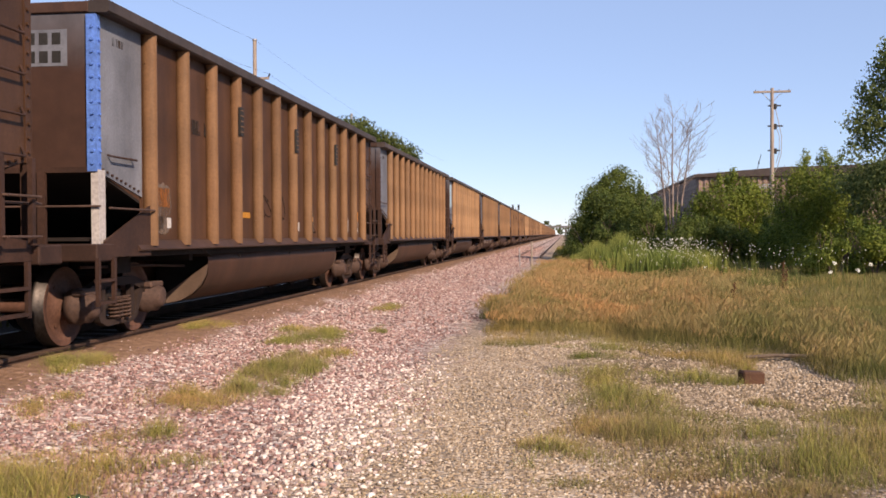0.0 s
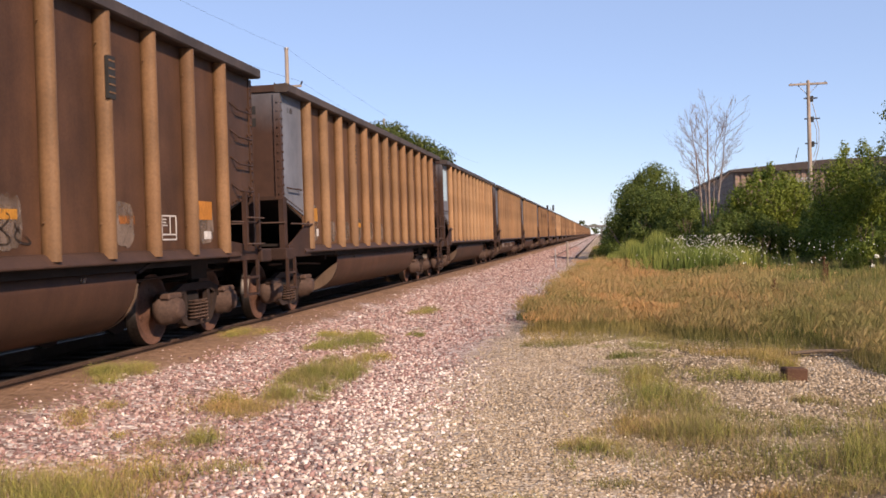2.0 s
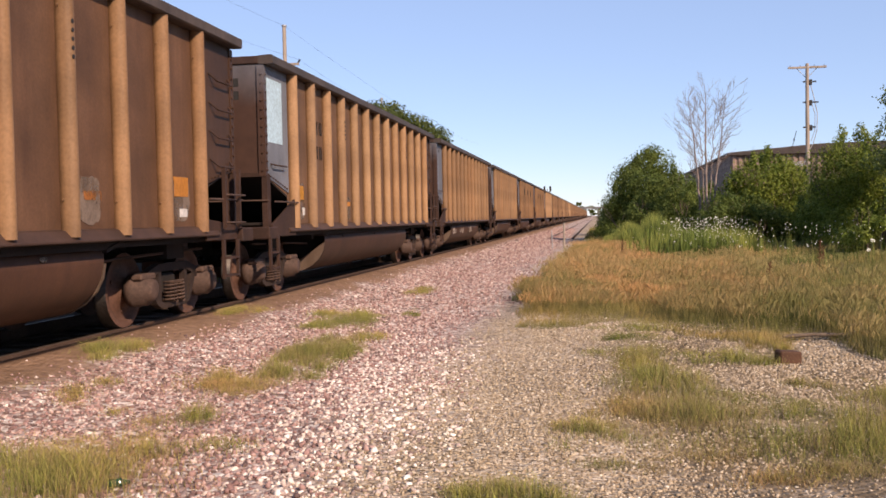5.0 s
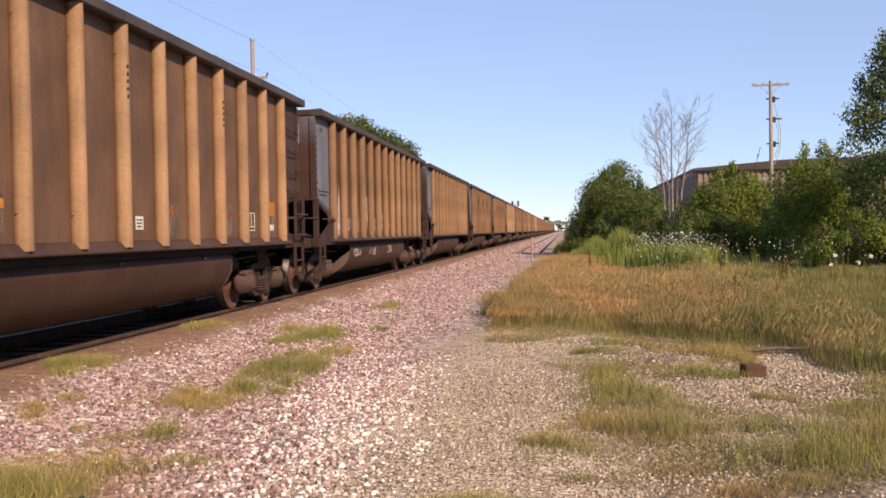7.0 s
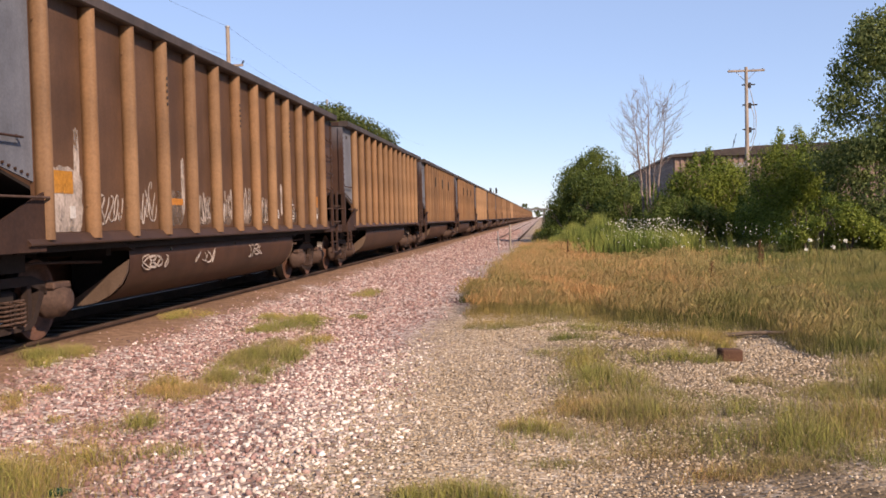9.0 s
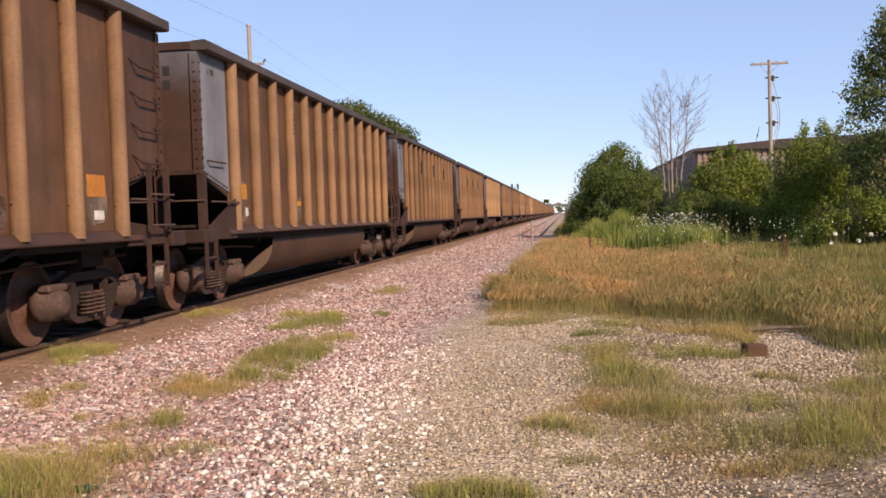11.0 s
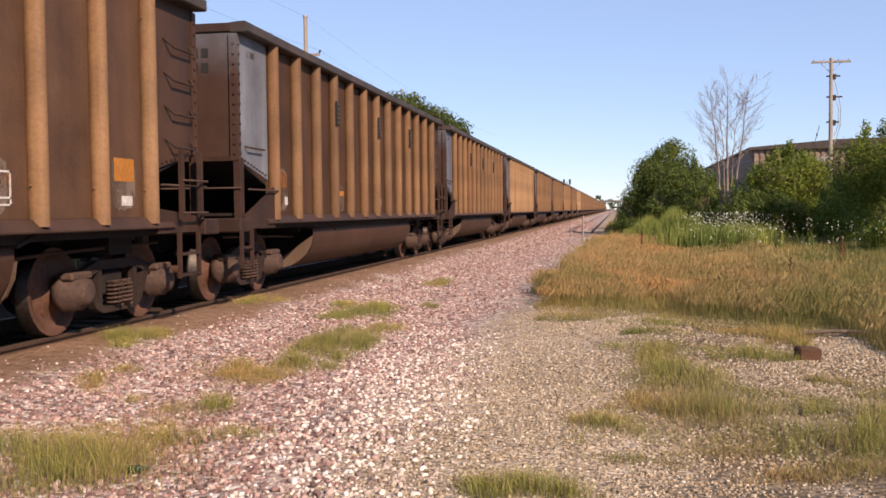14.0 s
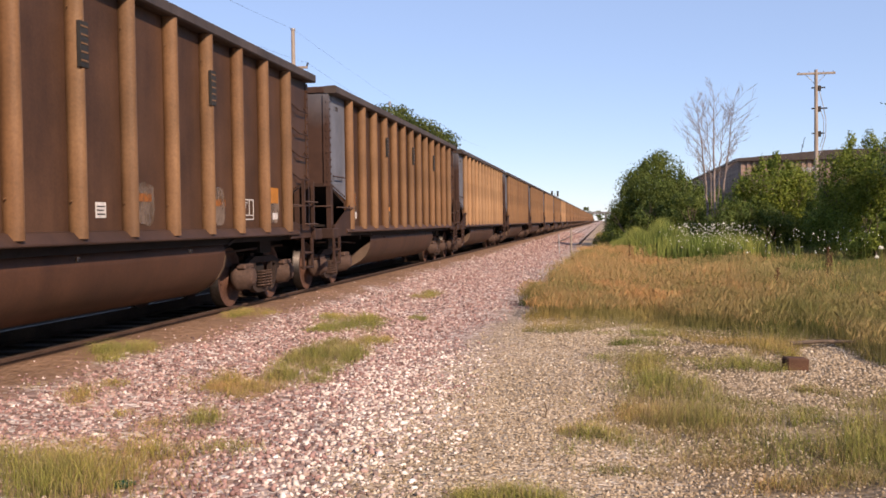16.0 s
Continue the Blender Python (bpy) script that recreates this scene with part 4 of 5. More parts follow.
# marker post and switch stand beside the siding
post = tagged(new("marker_post"), "weathered pale wooden marker post in the ballast", "post")
post.location = (-1.62, 48.6, -0.4)
part("shaft", Geo().tube((0, 0, -0.1), (0.02, 0, 1.3), 0.055, 8, 0.05), M_POLE, post)
post2 = tagged(new("marker_post"), "short grey stake leaning beside the marker post", "post")
post2.location = (-2.15, 47.5, -0.38)
part("shaft", Geo().tube((0, 0, -0.1), (-0.03, 0, 0.95), 0.028, 8, 0.026), M_GREY, post2)

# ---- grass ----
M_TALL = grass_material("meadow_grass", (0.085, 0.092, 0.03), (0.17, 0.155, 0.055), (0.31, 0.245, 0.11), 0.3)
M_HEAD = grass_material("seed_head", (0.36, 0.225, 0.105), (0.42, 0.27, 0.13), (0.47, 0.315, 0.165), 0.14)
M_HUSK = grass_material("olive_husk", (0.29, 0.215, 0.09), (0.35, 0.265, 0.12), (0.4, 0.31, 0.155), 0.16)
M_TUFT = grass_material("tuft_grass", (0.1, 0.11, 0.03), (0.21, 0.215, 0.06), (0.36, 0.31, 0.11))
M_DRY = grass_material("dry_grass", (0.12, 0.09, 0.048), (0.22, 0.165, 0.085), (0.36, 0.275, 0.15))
EDGE_X = [-2.0, -1.45, -0.8, 0.2, 0.85, 1.3, 1.8, 2.75, 2.9, 3.3, 5.0, 12]
EDGE_Y = [17.5, 14.9, 13.7, 13.9, 13.9, 12.6, 12.0, 12.1, 10.2, 8.6, 8.0, 6.5]


def meadow(rng, n, y0, y1):
    y = y0 + (y1 - y0) * rng.random(n) ** 1.0
    x = -1.6 + rng.random(n) * (3.2 + 0.42 * y)
    wob = 0.35 * np.sin(2.3 * x + 1.0) + 0.25 * np.sin(5.1 * x)
    left = -1.45 + 0.22 * np.sin(0.9 * y) + 0.14 * np.sin(2.7 * y) + 0.012 * (y - 15)
    ok = (y > np.interp(x, EDGE_X, EDGE_Y) + wob) & (x > left + rng.exponential(0.12, n) * 0.6)
    ok &= (x < 9.5 + 0.12 * y) & (y < 50 - 0.55 * np.clip(x - 2, 0, 30))
    return x[ok], y[ok]


def stuff(name, label, parts, mat):
    o, Vs, Ts, Us = 0, [], [], []
    for V, T, U in parts:
        Vs.append(V), Ts.append(T + o), Us.append(U)
        o += len(V)
    ob = new(name, arrays_mesh(name, np.concatenate(Vs), np.concatenate(Ts), mat, np.concatenate(Us)))
    return tagged(ob, label, "grass", kind="stuff")


gr = np.random.default_rng(101)
stems, seeds, weeds, husks = [], [], [], []
for n, y0, y1, w, hh in ((200000, 8, 22, 0.0048, 0.46), (150000, 22, 50, 0.01, 0.5)):
    x, y = meadow(gr, n, y0, y1)
    field = 0.5 + 0.5 * np.sin(0.8 * x + 0.35 * y) * np.cos(0.5 * y - 0.6 * x)
    front = np.clip((y - np.interp(x, EDGE_X, EDGE_Y)) / 2.5, 0.4, 1)
    h = hh * gr.uniform(0.4, 1.15, len(x)) * (0.62 + 0.4 * field) * front * np.where(x > 3.0 + 0.06 * y, 0.75, 1.0) * (0.8 + 0.25 * np.sin(3.1 * x + 0.7 * y) * np.sin(1.9 * y - 1.3 * x))
    green = x > 3.2 + 0.07 * y + gr.normal(0, 0.9, len(x))
    for sel, bag in ((green, weeds), (~green, stems)):
        V, T, U, tips = blades(gr, x[sel], y[sel], h[sel], w * gr.uniform(0.5, 1.2, sel.sum()), 0.42)
        bag.append((V, T, U))
    x, y, h, field = x[~green], y[~green], h[~green], field[~green]
    warm = np.clip(1.1 - 0.9 * (x - 0.03 * y) / 2.6, 0.0, 1.0) * np.clip((y - 14) / 5, 0.1, 1)
    orange = gr.random(len(x)) < warm * (0.45 + 0.55 * field)
    for keep, bag in ((orange & (h > 0.2), seeds), (~orange & (gr.random(len(x)) < 0.8 * (0.4 + 0.6 * field)) & (h > 0.2), husks)):
        k = tips[keep]
        k[:, 2] += 0.02
        bag.append(heads(gr, k, gr.uniform(0.05, 0.12, len(k)), w * gr.uniform(0.3, 0.7, len(k))))
n = 9000
x, y = gr.uniform(-0.75, 2.4, n), gr.uniform(46, 110, n)
ok = x > -0.7 + gr.exponential(0.25, n) + 0.3 * np.sin(0.35 * y)
V, T, U, tips = blades(gr, x[ok], y[ok], gr.uniform(0.15, 0.5, ok.sum()), gr.uniform(0.015, 0.035, ok.sum()), 0.35)
stems.append((V, T, U))
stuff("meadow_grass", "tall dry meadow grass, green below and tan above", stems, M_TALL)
M_WEED = grass_material("green_weeds", (0.06, 0.07, 0.024), (0.14, 0.14, 0.048), (0.27, 0.235, 0.1), 0.35)
stuff("meadow_weeds", "darker green weeds and grass under the trees", weeds, M_WEED)
stuff("grass_husks", "olive-tan drying husks over the meadow grass", husks, M_HUSK)
stuff("seed_heads", "orange-brown feathery seed heads over the meadow grass", seeds, M_HEAD)

TUFTS = [  # x, y, half width, half depth, height, share of dry blades
    (-3.72, 13.9, 0.42, 0.5, 0.16, 0.25), (-3.1, 10.9, 0.34, 0.45, 0.18, 0.6), (-3.2, 10.2, 0.34, 0.35, 0.18, 0.5), (-3.1, 8.75, 0.38, 0.26, 0.14, 0.5),
    (-3.52, 8.3, 0.42, 0.24, 0.14, 0.6), (-3.23, 7.0, 0.34, 0.2, 0.13, 0.55), (-5.05, 9.5, 0.36, 0.3, 0.12, 0.35), (-3.15, 5.4, 0.75, 0.3, 0.19, 0.55),
    (-3.08, 15.7, 0.2, 0.25, 0.09, 0.5), (-0.45, 5.35, 0.42, 0.16, 0.12, 0.5), (-5.2, 13.6, 0.3, 0.4, 0.09, 0.4), (-4.4, 7.6, 0.3, 0.25, 0.08, 0.7), (-3.6, 19.5, 0.35, 0.5, 0.08, 0.6)]
PATCHES = [
    (0.5, 10.9, 0.5, 0.7, 0.13, 0.5), (0.55, 9.3, 0.5, 0.8, 0.16, 0.6), (-0.1, 7.3, 0.38, 0.42, 0.15, 0.45), (0.8, 7.6, 0.6, 0.5, 0.2, 0.65), (0.5, 8.2, 0.45, 0.5, 0.18, 0.8),
    (1.75, 6.9, 0.6, 0.5, 0.2, 0.4), (2.3, 7.5, 0.6, 0.45, 0.22, 0.45), (1.45, 10.6, 0.5, 0.35, 0.17, 0.3), (1.5, 8.0, 0.4, 0.35, 0.16, 0.5), (3.1, 8.6, 0.6, 0.5, 0.24, 0.5),
    (2.7, 6.5, 0.7, 0.4, 0.14, 0.75), (1.6, 6.3, 0.5, 0.25, 0.09, 0.85), (0.9, 6.7, 0.6, 0.3, 0.07, 0.9), (3.4, 9.6, 0.5, 0.5, 0.16, 0.5), (1.1, 8.6, 0.4, 0.4, 0.08, 0.8), (2.3, 8.6, 0.5, 0.35, 0.12, 0.6), (0.2, 8.3, 0.3, 0.5, 0.1, 0.7), (2.0, 11.7, 0.3, 0.3, 0.2, 0.5), (3.9, 7.6, 0.8, 0.8, 0.25, 0.5), (0.3, 6.3, 0.5, 0.2, 0.08, 0.8), (1.2, 6.1, 0.5, 0.25, 0.1, 0.8), (2.0, 9.2, 0.35, 0.3, 0.1, 0.7), (0.4, 12.6, 0.5, 0.3, 0.12, 0.6), (0.6, 13.4, 0.5, 0.3, 0.12, 0.3)]


def tuft_blades(rng, spots, per, tall, deep):
    out = {False: [], True: []}
    for x, y, a, b, h, dry in spots:
        n = int(per * a * b * math.pi)
        d = rng.normal(0, 0.5, (n, 2))
        m = max(5, int(60 * a * b))
        hub = rng.normal(0, 0.5, (m, 2))
        own, lush = rng.integers(0, m, n), rng.uniform(0.55, 1.35, m)
        near = rng.random(n) < 0.72
        d[near] = hub[own[near]] + rng.normal(0, 0.17, (near.sum(), 2))
        px, py = x + 1.1 * a * d[:, 0], y + deep * b * d[:, 1]
        f = np.exp(-0.8 * (d ** 2).sum(1))
        hh = tall * h * (0.25 + 0.75 * f) * rng.uniform(0.5, 1.2, n) * np.where(near, lush[own], 0.7)
        w = rng.uniform(0.0018, 0.004, n)
        isdry = rng.random(n) < np.where(near, np.clip(dry + (lush[own] - 0.95) * -0.9, 0.05, 0.95), dry)
        for k in (False, True):
            s = isdry == k
            V, T, U, _ = blades(rng, px[s], py[s], hh[s], w[s], 0.75)
            out[k].append((V, T, U))
    return out


for spots, per, tall, deep, where in ((TUFTS, 11000, 1.15, 2.4, "growing through the pink ballast"), (PATCHES, 4200, 1.0, 1.35, "on the tan gravel")):
    out = tuft_blades(gr, spots, per, tall, deep)
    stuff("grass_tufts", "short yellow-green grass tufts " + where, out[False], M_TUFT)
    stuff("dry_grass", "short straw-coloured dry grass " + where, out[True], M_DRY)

# weeds added on an unseen bank, closing and darkening the view under the train
n = 9000
bx_, by_ = np.where(gr.random(n) < 0.5, gr.uniform(-9.9, -8.5, n), gr.uniform(-12.5, -9.3, n)), gr.uniform(-2, 70, n)
V, T, U, _ = blades(gr, bx_, by_, gr.uniform(0.4, 1.1, n), gr.uniform(0.015, 0.04, n), 0.3)
stuff("bank_weeds", "rough green weeds added on an unseen bank to darken the view under the train", [(V, T, U)], M_TALL)

# tall reeds before the first shrub
n = 9000
rx_, ry_ = gr.uniform(0.4, 4.0, n), gr.uniform(45, 53, n)
V, T, U, _ = blades(gr, rx_, ry_, gr.uniform(0.9, 1.5, n) * np.interp(rx_, [0.4, 1.2, 3.0, 4.0], [0.4, 0.85, 1.3, 1.0]) * (0.85 + 0.15 * np.sin(5 * rx_)), gr.uniform(0.015, 0.035, n), 0.15)
M_REED = grass_material("reed", (0.06, 0.085, 0.02), (0.115, 0.155, 0.036), (0.19, 0.225, 0.065), 0.35)
stuff("reeds", "tall bright green reeds before the shrubs", [(V, T, U)], M_REED)

# white umbel flowers: stems and flat lacy heads
M_UMBEL = plain("white_umbel", (0.62, 0.62, 0.53), 0.8, var=0.15, bumpy=0)
fx = np.concatenate([gr.normal(3.9, 0.75, 620), gr.uniform(3.4, 9.5, 160)])
fy = np.concatenate([gr.uniform(33, 40, 620), gr.uniform(26, 40, 160)])
fh = np.concatenate([gr.uniform(0.5, 1.45, 620), gr.uniform(0.6, 1.15, 160)])
V, T, U, tips = blades(gr, fx, fy, fh, np.full(len(fx), 0.012), 0.12)
stuff("flower_stems", "thin green stems of white meadow flowers", [(V, T, U)], M_REED)
n = 5200
lx, ly = gr.normal(3.7, 0.9, n), gr.uniform(33, 40, n)
V, T, U, _ = blades(gr, lx, ly, gr.uniform(0.4, 1.15, n), gr.uniform(0.015, 0.04, n), 0.3)
stuff("flower_leaves", "leafy green growth among the white flowers", [(V, T, U)], M_REED)
umb = []
for i, tip in enumerate(tips):
    k = 9
    r0 = gr.uniform(0.01, 0.026)
    a = np.linspace(0, 2 * np.pi, k, endpoint=False) + gr.uniform(0, 1)
    rr = r0 * gr.uniform(0.7, 1.1, k)
    ring = np.stack([tip[0] + rr * np.cos(a), tip[1] + rr * np.sin(a), tip[2] + gr.uniform(-0.01, 0.015, k) + 0.7 * rr * np.cos(a + tip[0] * 9)], 1)
    umb.append(np.concatenate([[tip - [0, 0, 0.015]], [tip + [0, 0, 0.03]], ring]))
V = np.concatenate(umb)
o = np.arange(len(tips)) * 11
T = np.concatenate([np.stack([o + c, o + 2 + j, o + 2 + (j + 1) % 9], 1) for j in range(9) for c in (0, 1)])
tagged(new("umbel_flowers", arrays_mesh("umbel_flowers", V, T, M_UMBEL)), "white lacy umbel flowers at the meadow edge", "flower", kind="stuff")
# three large blooms nearer the camera
n_ = 0
for x, y, h in ((6.6, 24.5, 0.78), (7.0, 24.0, 0.62), (7.6, 25.0, 0.7), (6.9, 26.0, 0.5)):
    z = float(ground_z(x, y))
    fl = tagged(new("white_flower"), "single white umbel flower on a thin green stalk", "flower", group="meadow blooms")
    fl.location = (x, y, z)
    part("stalk", Geo().tube((0, 0, -0.03), (0.02, 0, h), 0.006, 5), M_REED, fl)
    g = Geo()
    for j in range(26):
        a, q = gr.uniform(0, 2 * np.pi), math.sqrt(gr.random()) * 0.052
        u, v = q * math.cos(a), q * math.sin(a)
        g.tube((0.02 + u, 0.5 * v, h + 0.02 + 0.85 * v), (0.02 + u, 0.5 * v - 0.012, h + 0.03 + 0.85 * v), 0.011, 5)
    part("bloom", g, M_UMBEL, fl)
# brown dock stalks
M_DOCK = plain("brown_seed", (0.16, 0.075, 0.035), 0.9)
for x, y, h in ((0.85, 33.0, 0.75), (5.6, 25.5, 0.85), (5.9, 26.5, 0.6), (3.6, 21, 0.5)):
    dk = tagged(new("dock_plant"), "dry brown dock stalk full of seed", "plant", group="dock stalks")
    dk.location = (x, y, float(ground_z(x, y)))
    g = Geo().tube((0, 0, 0), (0.03, 0, h), 0.008, 5)
    for j in range(70):
        t = gr.uniform(0.45, 1.05)
        p = Vector((0.03 * t + gr.normal(0, 0.05) * (1.3 - t), gr.normal(0, 0.05) * (1.3 - t), h * t))
        g.tube(p, p + Vector((0, 0, 0.025)), 0.007, 4)
    part("stalk", g, M_DOCK, dk)


# ---- markings on single cars ----
dr = np.random.default_rng(77)
XF = XP + 0.006  # just proud of the side sheet


def bay(i):
    return (RIBS[i - 1] + RIBS[i]) / 2


def plate(car, name, y, z, w, h, mat, label="", x=XF):
    return part(name, Geo().box(x - 0.004, x + 0.003, y - w / 2, y + w / 2, z - h / 2, z + h / 2), mat, car, label)


def worn_patch(car, y, z, w, h, mat, seed, x=XF - 0.002, label=""):
    """A patch of paint with a ragged outline."""
    r = np.random.default_rng(seed)
    n = 28
    pts = []
    for k in range(n):
        a = 2 * math.pi * k / n
        c, s = math.cos(a), math.sin(a)
        q = (abs(c) ** 4 + abs(s) ** 4) ** -0.25 * r.uniform(0.9, 1.04)
        pts.append((y + c * q * w / 2, z + s * q * h / 2))
    return part("paint_patch", Geo().prism(pts, "x", x - 0.003, x + 0.0015), mat, car, label)




def flaking(m, lo, hi, scale=7.0):
    """Lets the surface below show through where old paint has flaked or rubbed off."""
    nt = m.node_tree
    b, out = nt.nodes["Principled BSDF"], nt.nodes["Material Output"]
    gone = ramp(nt, noise_of(nt, coords(nt, "Object", (1, 1, 0.6)), scale, 6, 0.62), [(lo, 1.0), (hi, 0.0)])
    tr, mx = nt.nodes.new("ShaderNodeBsdfTransparent"), nt.nodes.new("ShaderNodeMixShader")
    nt.links.new(gone, mx.inputs[0])
    nt.links.new(b.outputs[0], mx.inputs[1])
    nt.links.new(tr.outputs[0], mx.inputs[2])
    nt.links.new(mx.outputs[0], out.inputs[0])
    return m


M_FADED = flaking(plain("faded_paint", (0.2, 0.145, 0.112), 0.7, var=0.3, scale=14), 0.33, 0.6, 4.0)
M_PALE = plain("pale_stencil", (0.58, 0.55, 0.52), 0.7, var=0.2, bumpy=0)
M_RUSTY = flaking(plain("rusty_orange", (0.3, 0.105, 0.025), 0.7, var=0.35), 0.34, 0.58, 9.0)
M_CHALK = flaking(plain("chalk_paint", (0.46, 0.385, 0.335), 0.8, var=0.35, bumpy=0), 0.28, 0.52, 6.0)
M_SMOKE = flaking(plain("dark_spray", (0.042, 0.028, 0.022), 0.8, var=0.3, bumpy=0), 0.36, 0.62, 6.0)
M_YELLOW = flaking(plain("yellow_patch", (0.46, 0.2, 0.028), 0.6, var=0.2), 0.26, 0.46, 11.0)
M_CLOUD = plain("sky_blue_panel", (0.42, 0.58, 0.66), 0.5, var=0.15)


def stencil(car, i, z=1.5, w=0.4, h=0.3):
    """A white framed service stencil with small rows of bars."""
    y = bay(i)
    g = Geo()
    t = 0.018
    for a0, a1, b0, b1 in ((-w / 2, w / 2, h / 2 - t, h / 2), (-w / 2, w / 2, -h / 2, -h / 2 + t), (-w / 2, -w / 2 + t, -h / 2, h / 2), (w / 2 - t, w / 2, -h / 2, h / 2), (0.02, 0.02 + t, -h / 2 + 0.06, h / 2), (-w / 2, w / 2, -h / 2 + 0.06, -h / 2 + 0.06 + t)):
        g.box(XF - 0.003, XF + 0.003, y + a0, y + a1, z + b0, z + b1)
    for k in range(3):
        g.box(XF - 0.003, XF + 0.003, y - w / 2 + 0.05, y - w / 2 + dr.uniform(0.1, 0.17), z + 0.02 + 0.035 * k, z + 0.035 + 0.035 * k)
    part("service_stencil", g, M_PALE, car, "white framed service stencil")


def small_label(car, i, z=1.42, dy=0.0):
    y = bay(i) + dy
    plate(car, "label_plate", y, z, 0.2, 0.16, M_PALE, "small white data plate")
    g = Geo()
    for k in range(3):
        g.box(XF + 0.003, XF + 0.005, y - 0.08, y + 0.08 - 0.04 * dr.random(), z - 0.05 + 0.04 * k, z - 0.035 + 0.04 * k)
    part("label_text", g, M_INK, car)


HOLE = Geo().tube((0, 0, 0), (0.006, 0, 0), 0.022, 8).mesh("rib_hole", M_INK)


def rib_holes(car, i):
    for k in range(5):
        part("rib_hole", HOLE, None, car, at=(XO - 0.008, RIBS[i - 1] - 0.02, 2.86 + 0.085 * k))


def rib_grid(car, i):
    y = RIBS[i - 1]
    part("scan_tag", Geo().box(XO - 0.03, XO + 0.004, y - 0.075, y + 0.075, 2.78, 3.22), M_INK, car, "dark slotted plate on the rib")
    g = Geo()
    for k in range(5):
        g.box(XO, XO + 0.009, y - 0.06, y + 0.06, 2.835 + 0.082 * k, 2.852 + 0.082 * k)
    part("slot_grid", g, M_RIB, car)


def scrawl(car, y, z, w, h, mat, n, seed, x=XF, label="looping spray-painted scrawl"):
    """Loops and strokes of spray paint: flat ribbons on the side sheet."""
    r = np.random.default_rng(seed)
    for k in range(n):
        cy, cz = y - w / 2 + w * (k + 0.5) / n, z + r.uniform(-0.05, 0.05) * h
        a, b, ph = w / n * r.uniform(0.3, 0.6), h * r.uniform(0.3, 0.5), r.uniform(0, 6.28)
        turns = r.uniform(0.5, 1.2)
        fq = r.choice([1, 1.5, 2])
        ts = np.linspace(0, 2 * math.pi * turns, 22)
        pts = [(cy + a * math.sin(fq * t + ph), cz + b * math.cos(t + 0.4 * ph)) for t in ts]
        hw = r.uniform(0.008, 0.016)
        v, f = [], []
        for j, (p, q) in enumerate(zip(pts, pts[1:] + [pts[-1]])):
            d = Vector((q[0] - p[0], q[1] - p[1]))
            nrm = Vector((-d.y, d.x)).normalized() * hw if d.length > 1e-6 else Vector((hw, 0))
            for s in (1, -1):
                for dx in (0.0, 0.004):
                    v.append((x + dx, p[0] + s * nrm.x, p[1] + s * nrm.y))
            if j:
                o = 4 * (j - 1)
                f += [(o + 1, o + 3, o + 7, o + 5), (o, o + 4, o + 6, o + 2), (o, o + 1, o + 5, o + 4), (o + 2, o + 6, o + 7, o + 3)]
        part("spray_stroke", Geo().add(v, f), mat, car, label)


def letters(car, y, z, w, h, n, mat, end=False):
    """Unreadable lettering as upright bars; on the side sheet or the near end sheet."""
    g = Geo()
    for k in range(n):
        c = -w / 2 + w * (k + 0.5) / n
        a, b = c - w / n * 0.34, c + w / n * 0.34
        if end:
            g.box(y + a, y + b, -L - 0.006, -L + 0.002, z - h / 2, z + h / 2)
        else:
            g.box(XF - 0.004, XF + 0.002, y + a, y + b, z - h / 2, z + h / 2)
    part("lettering", g, mat, car)


